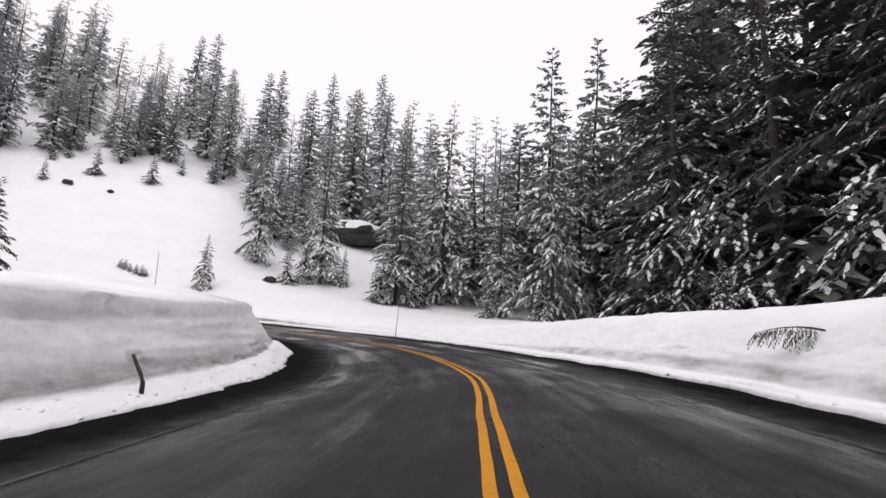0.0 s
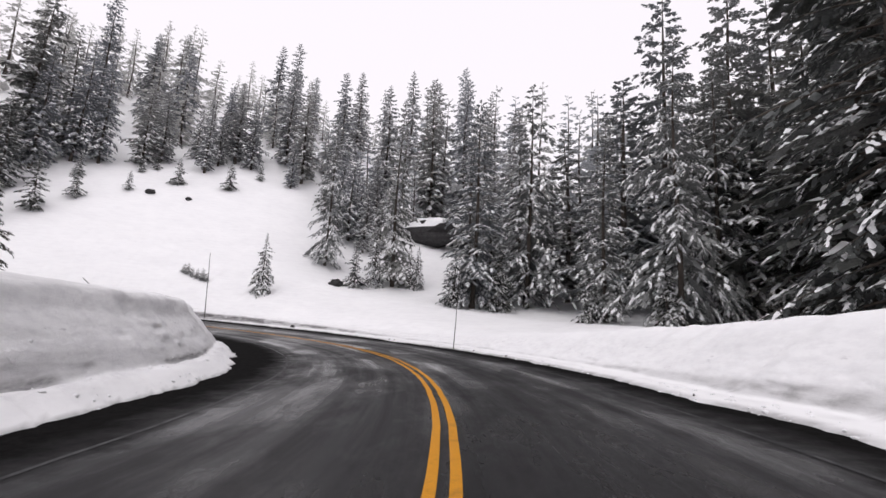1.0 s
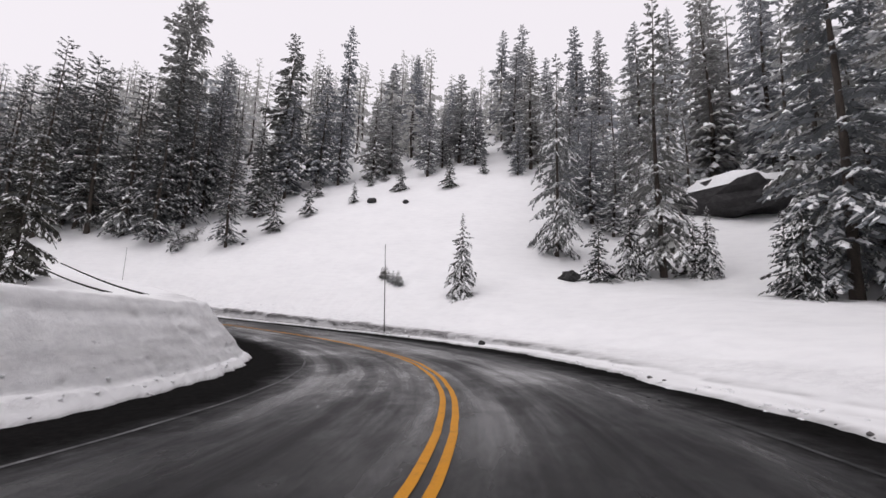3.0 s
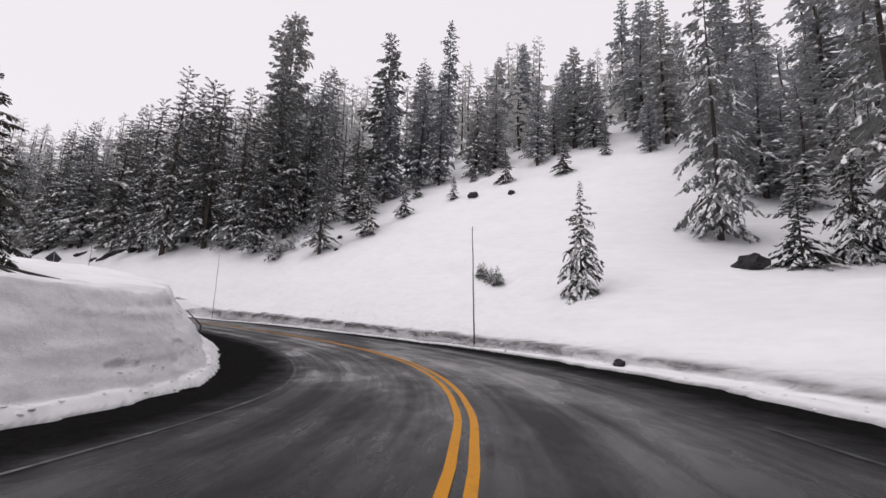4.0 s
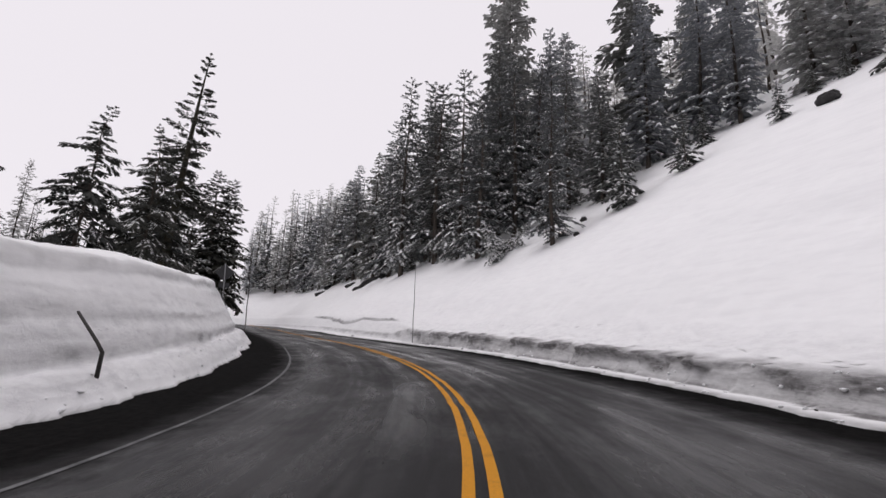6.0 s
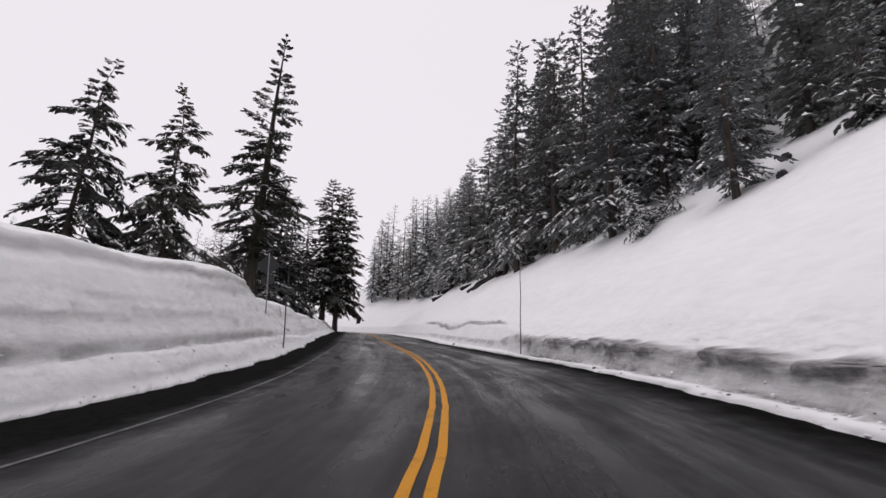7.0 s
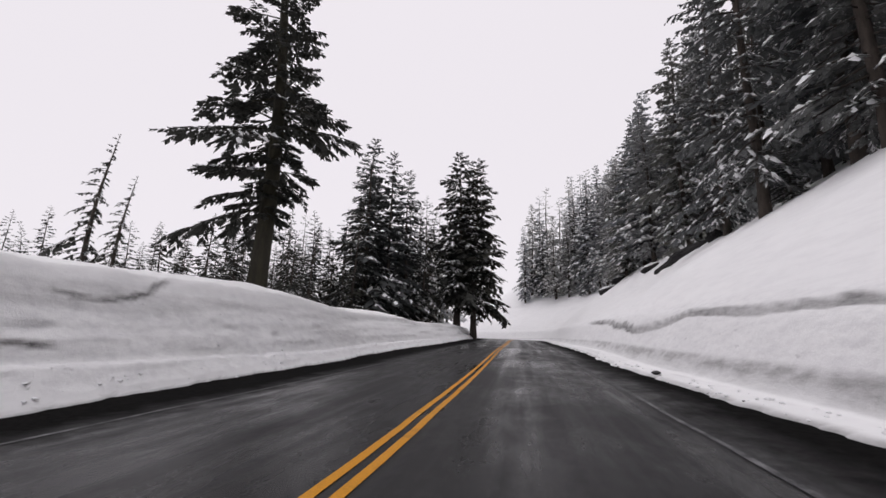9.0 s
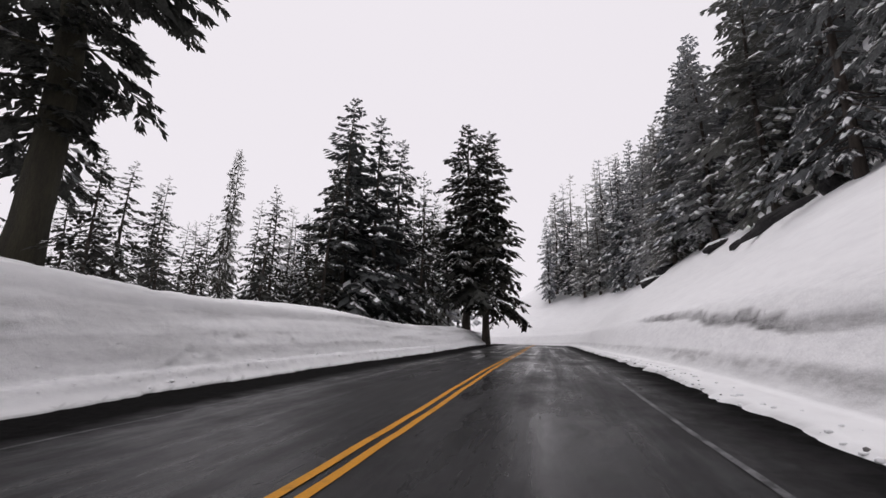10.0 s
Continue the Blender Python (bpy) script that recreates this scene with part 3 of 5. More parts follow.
for key, values in (("dirt_shade", dirt_shade), ("packed", packed)):
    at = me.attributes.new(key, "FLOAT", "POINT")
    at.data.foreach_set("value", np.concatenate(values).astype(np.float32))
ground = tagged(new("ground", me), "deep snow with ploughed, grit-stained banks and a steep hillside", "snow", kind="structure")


def rest(x, y):
    return float(ground_height(np.array(x), np.array(y)))


# ---- conifers ----
UP = np.array((0.0, 0.0, 1.0))


def kites(base, reach, across, half, fall):
    """Many small four-cornered sprays, each from its base along its reach, bent down at the tip."""
    mid = base + reach*0.5 - UP*(fall*0.22)[:, None]
    side = across*half[:, None]
    low = UP*(half*0.45)[:, None]
    verts = np.stack([base, mid + side - low, base + reach - UP*fall[:, None], mid - side - low], 1).reshape(-1, 3)
    i = 4*np.arange(len(base))[:, None]
    return verts, np.concatenate([i + (0, 1, 3), i + (1, 2, 3)])


def stacked(pieces):
    """One set of corners and triangles out of several."""
    verts, tris, base = [], [], 0
    for v, t in pieces:
        verts.append(v)
        tris.append(t + base)
        base += len(v)
    return np.concatenate(verts), np.concatenate(tris)


def conifer(name, height, radius, seed, boughs=300, sprays=5, hang=3, clear=0.04, snow=0.7, needles=NEEDLES, bark=BARK, droop=0.32, ragged=0.3, trunk=0.012, lean=(0, 0), power=0.62, bent=0.0, width=0.34, fat=0.3, start=0.14, limbs=False, side=None, heavy=1.0, upper=1.0, gaps=0.08, blunt=0.016, body=0.12, fork=0, dust=0.7, tuft=0.007, skirt=0.6, lumped=2, clump=0.0105, under=None):
    """A conifer at the origin: tapered trunk, drooping boughs feathered with sprays on both sides and below, and the snow along their backs."""
    r = np.random.RandomState(seed)
    root = new(name)

    def way(q):
        return (lean[0]*q**2*height + 0.006*height*np.sin(q*7 + seed) + bent*height*np.maximum(0, q - 0.85),
                lean[1]*q**2*height + 0.005*height*np.cos(q*5 + seed))

    bm = bmesh.new()
    n = 10
    tube(bm, [(*(float(c) for c in way(k/n)), -0.8 + (height*0.985 + 0.8)*k/n) for k in range(n + 1)],
         [max(0.012, trunk*height*(1 - k/n)**0.85*(1.3 if k == 0 else 1)) for k in range(n + 1)], 10)

    i = np.arange(boughs)
    p = ((i + r.uniform(0, 1, boughs))/boughs)**1.12
    az = i*2.39996 + r.uniform(-0.5, 0.5, boughs)
    q = clear + (0.985 - clear)*p
    wave = 1 + 0.22*np.sin(2*az + 17*q + seed) + 0.18*np.sin(3*az - 31*q + 2*seed) + 0.14*np.sin(23*q + 5*seed)
    wave = wave + 0.3*(r.uniform(0, 1, boughs) > 0.88)
    if under:
        wave = np.minimum(wave, 1.1)
    length = radius*(1 - p)**power*(skirt + (1 - skirt)*np.minimum(1, p*(7 if skirt > 0.5 else 3.2)))*wave*r.uniform(1 - ragged, 1 + 0.35*ragged, boughs) + blunt*height*(1 - 0.45*p)
    if side is not None:
        length = length*(0.58 + 0.42*np.cos(az - side))
    if under:
        # the lowest boughs all on one side
        w = np.clip((under[2] - q)/(under[2] - under[1]), 0, 1)
        length = length*(1 - w + w*np.maximum(0.25, 1.15*np.cos(az - under[0])))
    hole = 0.5 + 0.3*np.sin(2*az + 41*q + 3*seed) + 0.2*np.sin(az - 67*q + seed)
    keep = (r.uniform(0, 1, boughs) > gaps*2*hole) | (p > 0.9)
    p, q, az, length = p[keep], q[keep], az[keep], length[keep]
    m = len(p)
    out = np.stack([np.cos(az), np.sin(az), 0*az], -1)
    aside = np.stack([-out[:, 1], out[:, 0], 0*az], -1)
    rise = 0.8*(q - 0.4) + 0.35*np.maximum(0, p - 0.85)/0.15 + r.uniform(-0.16, 0.16, m)
    sag = droop*r.uniform(0.55, 1.45, m)
    foot = np.stack([*way(q), q*height], -1)
    laden = r.uniform(0, 1, m) < snow*(1 + (upper - 1)*np.minimum(1, p*1.8))

    begin, prime = np.full(m, start), m

    def spine(v, b):
        """Places at v along the boughs b, from the trunk to the tip."""
        return foot[b] + out[b]*(length[b]*v*(1 - 0.06*v))[:, None] + UP*(length[b]*(rise[b]*v - 1.3*sag[b]*v*v + 0.55*sag[b]*v**3))[:, None]

    if fork:
        # side branches along each bough, longest near its middle
        b = np.repeat(np.arange(m), fork)
        k = np.tile(np.arange(fork), m)
        u = 0.22 + 0.74*(k + r.uniform(0.1, 0.9, len(b)))/fork
        turn = np.where((k + b) % 2 == 0, 1, -1)*r.uniform(0.5, 1.2, len(b))*(1.2 - 0.6*u)
        at = spine(u, b)
        foot, az, p, q = np.concatenate([foot, at]), np.concatenate([az, az[b] + turn]), np.concatenate([p, p[b]]), np.concatenate([q, q[b]])
        rise = np.concatenate([rise, rise[b] - 1.3*sag[b]*u + r.uniform(-0.1, 0.2, len(b))])
        laden = np.concatenate([laden, laden[b] & (r.uniform(0, 1, len(b)) < 0.85)])
        length = np.concatenate([length, length[b]*0.42*(1.15 - 0.75*u)*r.uniform(0.6, 1.25, len(b)) + 0.008*height*(1 - p[m:])])
        sag = np.concatenate([sag, sag[b]*r.uniform(0.8, 1.6, len(b))])
        begin = np.concatenate([np.full(m, 0.25), np.full(len(b), start)])
        m = len(p)
        out = np.stack([np.cos(az), np.sin(az), 0*az], -1)
        aside = np.stack([-out[:, 1], out[:, 0], 0*az], -1)
    if limbs:
        for b in np.nonzero(length[:prime] > 0.3*radius)[0]:
            pts = [spine(np.array([v]), np.array([b]))[0] for v in (0, 0.35, 0.7, 0.98)]
            tube(bm, [tuple(float(c) for c in pt) for pt in pts], [float(c*length[b] + e) for c, e in ((0.013, 0.012), (0.009, 0.01), (0.005, 0.007), (0, 0.005))], 5)
    part("trunk", bm, bark, root)

    every = np.arange(m)
    ones = np.ones(m)
    leaf, cover = [], []
    # the body of each bough, and the spray at its tip
    if body > 0:
        a, z = spine(0.5*begin, every), spine(ones*0.75, every)
        leaf.append(kites(a, z - a, aside, body*length + 0.02, 0.04*length))
    a, z = spine(ones*0.82, every), spine(ones*1.04, every)
    leaf.append(kites(a, z - a + out*(0.006*height*(1 - 0.6*p))[:, None], aside, (0.05*length + 0.003*height)*r.uniform(0.8, 1.3, m), 0.03*length))
    # sprays to both sides, with clumps of snow on some of them
    b = np.repeat(every, sprays*2)
    k = np.tile(np.repeat(np.arange(sprays), 2), m)
    sgn = np.tile([-1.0, 1.0], m*sprays)
    u = begin[b] + (1 - begin[b])*(k + r.uniform(0.1, 0.9, len(b)))/sprays
    ang = r.uniform(0.5, 1.15, len(b))*(1.15 - 0.35*u)
    shape = np.minimum(1, 0.35 + 1.6*u)*(1.12 - 0.72*u)
    span = (length[b]*width*shape + tuft*height*(1 - 0.55*p[b]))*r.uniform(0.65, 1.3, len(b))
    reach = (out[b]*np.cos(ang)[:, None] + aside[b]*(sgn*np.sin(ang))[:, None] + UP*(rise[b]*0.35 - sag[b]*(0.35 + 0.7*u) + r.uniform(-0.35, 0.12, len(b)))[:, None])*span[:, None]
    across = np.stack([reach[:, 1], -reach[:, 0], 0*u], -1)
    across /= np.linalg.norm(across, axis=1)[:, None] + 1e-6
    half, fall, at = span*fat*r.uniform(0.7, 1.3, len(b)), span*r.uniform(0.05, 0.45, len(b)), spine(u, b)
    leaf.append(kites(at, reach, across, half, fall))
    lies = laden[b] & (r.uniform(0, 1, len(b)) < dust)
    if lies.any():
        grow = heavy*r.uniform(0.6, 1.0, int(lies.sum()))
        cover.append(kites(at[lies] + UP*(0.03 + 0.03*span[lies, None]), reach[lies]*(0.88*np.minimum(1, grow))[:, None], across[lies], half[lies]*0.75*grow, fall[lies]*0.75))
    # sprays that hang below
    b = np.repeat(every, hang)
    u = begin[b] + (1 - begin[b])*r.uniform(0, 1, len(b))
    span = (length[b]*width*0.62*(1.1 - 0.5*u) + 0.006*height*(1 - 0.5*p[b]))*r.uniform(0.6, 1.3, len(b))
    reach = (out[b]*r.uniform(0.1, 0.6, len(b))[:, None] + aside[b]*r.uniform(-0.7, 0.7, len(b))[:, None] - UP*r.uniform(0.45, 0.9, len(b))[:, None])*span[:, None]
    turn = r.uniform(0, 3.14, len(b))
    across = np.stack([np.cos(turn), np.sin(turn), 0*u], -1)
    leaf.append(kites(spine(u, b), reach, across, span*fat*r.uniform(0.8, 1.4, len(b)), 0.1*span))
    # uneven lumps of snow along the back of a laden bough
    b = np.repeat(every[laden & ((every >= prime) | (fork == 0))], lumped)
    if len(b):
        u = 1 - 0.75*((np.tile(np.arange(lumped), len(b)//max(1, lumped)) + r.uniform(0, 0.9, len(b)))/max(1, lumped))
        size = heavy*np.clip(0.13*length[b], 0.003*height, clump*height)*r.uniform(0.55, 1.35, len(b))*(1 - 0.3*p[b])
        c = spine(u, b) + aside[b]*(size*r.uniform(-0.8, 0.8, len(b)))[:, None] + UP*(0.25*size)[:, None]
        ring = [c + UP*(size*r.uniform(0.25, 0.5, len(b)))[:, None]]
        for j in range(6):
            g = 1.047*j + r.uniform(-0.35, 0.35, len(b))
            far = size*r.uniform(0.7, 1.3, len(b))
            slope = (rise[b] - 2.2*sag[b]*u)*np.cos(g)*far
            ring.append(c + out[b]*(1.35*np.cos(g)*far)[:, None] + aside[b]*(0.8*np.sin(g)*far)[:, None] + UP*(slope - 0.4*far)[:, None])
        base = 7*np.arange(len(b))[:, None]
        cover.append((np.stack(ring, 1).reshape(-1, 3), np.concatenate([base + (0, 1 + j, 1 + (j + 1) % 6) for j in range(6)])))
    me = sheet("crown", *stacked(leaf), needles)
    me.polygons.foreach_set("use_smooth", np.zeros(len(me.polygons), bool))
    crown = tagged(new("crown", me), kind="stuff")
    crown.parent = root
    if cover:
        load = tagged(new("snow_load", sheet("snow_load", *stacked(cover), TREE_SNOW)), "clumped white snow on the boughs", kind="stuff")
        load.parent = root
    return root


PROTO = {
    "fir_a": conifer("fir_tree", 24, 3.6, 1, boughs=140, fork=4, sprays=4, hang=3, snow=0.95, needles=SPRINKLED, heavy=1.3, clear=0.07, width=0.23, body=0.08, ragged=0.42, fat=0.28, dust=0.52, lumped=3, clump=0.0058),
    "fir_b": conifer("fir_tree", 24, 3.2, 2, boughs=140, fork=4, sprays=4, hang=3, snow=0.95, ragged=0.45, lean=(0.006, 0.004), clear=0.08, needles=SPRINKLED, heavy=1.3, power=0.55, width=0.23, body=0.08, fat=0.28, dust=0.52, lumped=3, clump=0.0058),
    "fir_c": conifer("fir_tree", 22, 3.9, 3, boughs=140, fork=4, sprays=4, hang=3, snow=0.95, clear=0.06, droop=0.42, needles=SPRINKLED, heavy=1.3, power=0.52, gaps=0.18, width=0.23, body=0.08, ragged=0.45, fat=0.28, dust=0.52, lumped=3, clump=0.0058),
    "shade_a": conifer("fir_tree", 24, 4.6, 23, boughs=145, fork=5, sprays=6, hang=4, snow=0.45, clear=0.03, droop=0.42, ragged=0.45, limbs=True, upper=1.8, heavy=1.1, body=0.03, fat=0.26, width=0.16, tuft=0.003, dust=0.28, lumped=3, clump=0.005),
    "shade_b": conifer("fir_tree", 24, 4.2, 24, boughs=145, fork=5, sprays=6, hang=4, snow=0.45, clear=0.03, droop=0.4, ragged=0.45, upper=1.8, heavy=1.1, body=0.03, fat=0.26, width=0.16, tuft=0.003, dust=0.28, lumped=3, clump=0.005),
    "slim_a": conifer("fir_tree", 24, 3.1, 4, boughs=200, sprays=4, hang=2, lumped=2, snow=0.9, ragged=0.48, clear=0.07, needles=RIMED_HAZE, body=0.08, heavy=1.35, dust=0.8),
    "slim_b": conifer("fir_tree", 24, 3.5, 5, boughs=200, sprays=4, hang=2, lumped=2, snow=0.9, ragged=0.48, clear=0.05, lean=(-0.01, 0.01), needles=RIMED_HAZE, body=0.08, heavy=1.35, dust=0.8, power=0.55),
    "wood_a": conifer("fir_tree", 24, 3.8, 31, boughs=180, sprays=6, hang=2, lumped=1, snow=0.75, ragged=0.42, clear=0.05, upper=0.6, body=0.03),
    "wood_b": conifer("fir_tree", 24, 3.4, 32, boughs=190, sprays=5, hang=2, lumped=1, snow=0.9, ragged=0.45, clear=0.07, needles=DUSTED_HAZE, power=0.55, body=0.05, heavy=1.15, dust=0.8),
    "close_a": conifer("fir_tree", 24, 3.5, 35, boughs=140, fork=4, sprays=4, hang=3, snow=0.95, ragged=0.5, clear=0.05, needles=CLUMPED, power=0.5, body=0.06, fat=0.26, width=0.26, dust=0.45, clump=0.007, heavy=1.25, limbs=True, tuft=0.004),
    "close_b": conifer("fir_tree", 24, 3.1, 36, boughs=140, fork=4, sprays=4, hang=3, snow=0.95, ragged=0.5, clear=0.08, needles=CLUMPED, power=0.45, body=0.06, fat=0.26, width=0.26, dust=0.45, clump=0.007, heavy=1.25, limbs=True, tuft=0.004),
    "wood_c": conifer("fir_tree", 24, 3.6, 33, boughs=190, sprays=5, hang=2, lumped=1, snow=0.9, ragged=0.45, clear=0.06, power=0.52, body=0.05, heavy=1.15, needles=CLUMPED, dust=0.8),
    "bushy_a": conifer("fir_tree", 24, 3.5, 34, boughs=330, sprays=6, snow=0.6, ragged=0.45, clear=0.1, needles=DUSTED_HAZE, power=0.36, blunt=0.03, gaps=0.22, body=0.05),
    "tall_a": conifer("fir_tree", 24, 2.2, 15, boughs=230, sprays=4, hang=2, lumped=1, snow=0.7, ragged=0.45, clear=0.1, needles=DUSTED_HAZE, power=0.34, gaps=0.18, body=0.08),
    "snag_a": conifer("dead_fir", 24, 1.6, 16, boughs=26, sprays=2, hang=1, snow=0.3, ragged=0.6, clear=0.3, power=0.4, trunk=0.011, limbs=True, width=0.2, needles=DUSTED_HAZE),
    "far_a": conifer("fir_tree", 24, 4.0, 6, boughs=66, sprays=2, hang=1, snow=0.95, needles=FROSTED_HAZE, ragged=0.45, width=0.4, fat=0.4, body=0.14, heavy=1.3, dust=0.9, lumped=0),
    "far_b": conifer("fir_tree", 24, 3.4, 7, boughs=66, sprays=2, hang=1, snow=0.95, clear=0.1, needles=FROSTED_HAZE, ragged=0.48, width=0.4, fat=0.4, body=0.14, power=0.55, heavy=1.3, dust=0.9, lumped=0),
    "far_c": conifer("fir_tree", 24, 4.5, 8, boughs=66, sprays=2, hang=1, snow=0.95, needles=FROSTED_HAZE, ragged=0.45, width=0.4, fat=0.4, body=0.14, heavy=1.3, dust=0.9, lumped=0),
    "dark_a": conifer("hemlock_tree", 24, 4.9, 9, boughs=122, sprays=4, hang=2, lumped=1, snow=0.65, needles=HEMLOCK, ragged=0.48, clear=0.02, lean=(0.02, 0), bent=0.3, power=0.75, heavy=0.9, body=0.08, gaps=0.14),
    "dark_b": conifer("hemlock_tree", 24, 4.9, 10, boughs=122, sprays=4, hang=2, lumped=1, snow=0.65, needles=HEMLOCK, ragged=0.48, clear=0.02, power=0.75, heavy=0.9, body=0.08, gaps=0.14),
    "paired_a": conifer("hemlock_tree", 30, 5.0, 17, boughs=200, fork=4, sprays=4, snow=0.6, needles=HEMLOCK, ragged=0.42, clear=0.18, power=0.45, trunk=0.017, heavy=0.8, gaps=0.14, body=0.06),
    "young_a": conifer("young_fir", 6, 1.35, 11, boughs=125, fork=4, sprays=4, hang=4, snow=0.95, clear=0.02, trunk=0.014, droop=0.6, ragged=0.3, power=0.85, heavy=1.5, lumped=3, clump=0.016, gaps=0.04, width=0.28, body=0.06, dust=0.8),
    "young_b": conifer("young_fir", 6, 1.5, 12, boughs=110, sprays=5, hang=3, snow=0.9, clear=0.01, trunk=0.014, power=0.7, heavy=1.4, body=0.06),
    "low_a": conifer("fir_tree", 9, 2.5, 18, boughs=110, fork=3, sprays=4, snow=0.95, clear=0.01, trunk=0.014, power=0.6, droop=0.5, heavy=1.3, body=0.06),
    "near_a": conifer("hemlock_tree", 24, 6.0, 41, boughs=135, fork=6, sprays=5, hang=4, snow=0.65, needles=HEMLOCK, ragged=0.5, clear=0.02, bent=0.35, power=0.7, droop=0.4, heavy=0.9, limbs=True, gaps=0.16, body=0.02, fat=0.26),
    "bare_a": conifer("hemlock_tree", 24, 5.6, 29, boughs=120, fork=3, sprays=4, hang=3, snow=0.5, needles=HEMLOCK, ragged=0.45, clear=0.03, power=0.8, droop=0.5, trunk=0.02, limbs=True, side=-0.84, lean=(-0.05, 0.055), width=0.26, body=0.05, gaps=0.16),
}
FULL = {"fir_c": 22.0, "young": 6.0, "low": 9.0, "paired": 30.0}
LABEL = {
    "fir": ("tall fir with snow lying on its dense drooping boughs", "fir tree"),
    "shade": ("tall dark fir in the shaded wood with patches of snow", "fir tree"),
    "wood": ("tall dense fir with snow in clumps on its boughs", "fir tree"),
    "close": ("tall dense fir with snowy drooping boughs on the steep slope", "fir tree"),
    "slim": ("slender ragged fir dusted with snow on the hillside", "fir tree"),
    "bushy": ("tall bushy fir with a round top on the snowy slope", "fir tree"),
    "snag": ("thin dead fir with a few bare branches remaining", "dead fir"),
    "tall": ("tall narrow fir with a bare lower trunk on the snowy slope", "fir tree"),
    "paired": ("tall dark fir with a bare trunk where the road bends", "fir tree"),
    "low": ("bushy young fir bowed under heavy snow behind the bank", "fir tree"),
    "far": ("frosted fir in the distant forest, haze painted into its grey", "fir tree"),
    "dark": ("dark ragged hemlock with thin snow behind the bank", "hemlock tree"),
    "near": ("dark drooping hemlock with a bent tip behind the bank", "hemlock tree"),
    "bare": ("thin leaning hemlock with boughs on one side", "hemlock tree"),
    "young": ("small young fir standing in deep snow", "young fir"),
}
USED = set()


def plant(kind, x, y, height, wide=1.0, group="", turn=None, tip=(0.0, 0.0)):
    """Put a tree of a kind on the snow, at its height in metres."""
    proto = PROTO[kind]
    k = height/FULL.get(kind, FULL.get(kind.split("_")[0], 24.0))
    turn = random.uniform(0, 360) if turn is None else turn
    at = pose(x, y, rest(x, y) - 0.15, tip[0], tip[1], turn)
    size = Matrix.Diagonal((k*wide, k*wide, k, 1))
    if kind in USED:
        ps = proto.scale
        ob = copy_thing(proto, at @ Matrix.Diagonal((k*wide/ps[0], k*wide/ps[1], k/ps[2], 1)))
    else:
        USED.add(kind)
        ob = proto
        ob.matrix_basis = at @ size
    label, category = LABEL[kind.split("_")[0]]
    return tagged(ob, label, category, group)

# trees that stand out: kind, x, y, height, width
STANDING = [
    ("young_a", -29.6, 55.9, 7.0, 0.95), ("fir_c", -28.9, 68.9, 22.0, 0.78), ("fir_a", -19.2, 69.6, 27.0, 0.85),
    ("young_b", -22.6, 65.1, 6.0, 1.0), ("young_a", -21.0, 67.7, 7.8, 1.0), ("young_b", -16.9, 70.4, 5.6, 1.0),
    ("low_a", -8.1, 57.8, 6.0, 0.9), ("fir_b", -6.3, 59.5, 24.0, 1.05), ("fir_a", -7.6, 63.5, 25.0, 0.7), ("slim_b", -22.5, 99.0, 33.0, 1.0), ("slim_a", -15.5, 99.0, 34.0, 1.0), ("slim_b", -10.5, 93.0, 28.0, 1.0), ("slim_a", -5.0, 92.0, 27.0, 1.1), ("young_b", -9.2, 60.3, 5.0, 1.0), ("young_a", -15.6, 69.6, 6.0, 1.0), ("low_a", -3.6, 59.3, 7.0, 1.0), ("fir_c", -0.7, 63.1, 27.0, 1.0),
    ("young_b", -59.9, 64.7, 3.2, 1.0), ("young_b", -62.4, 59.1, 5.3, 1.0), ("young_b", -68.5, 63.7, 4.2, 1.0), ("young_b", -63.0, 54.5, 8.0, 0.9),
    ("young_b", -64.4, 70.5, 2.7, 1.2), ("young_b", -64.0, 73.0, 3.4, 1.0), ("young_b", -57.8, 71.4, 4.7, 1.1), ("young_b", -51.2, 75.4, 5.1, 1.1),
    ("young_b", -50.4, 82.3, 3.6, 1.0), ("slim_a", -58.4, 77.5, 14.0, 1.2),
]
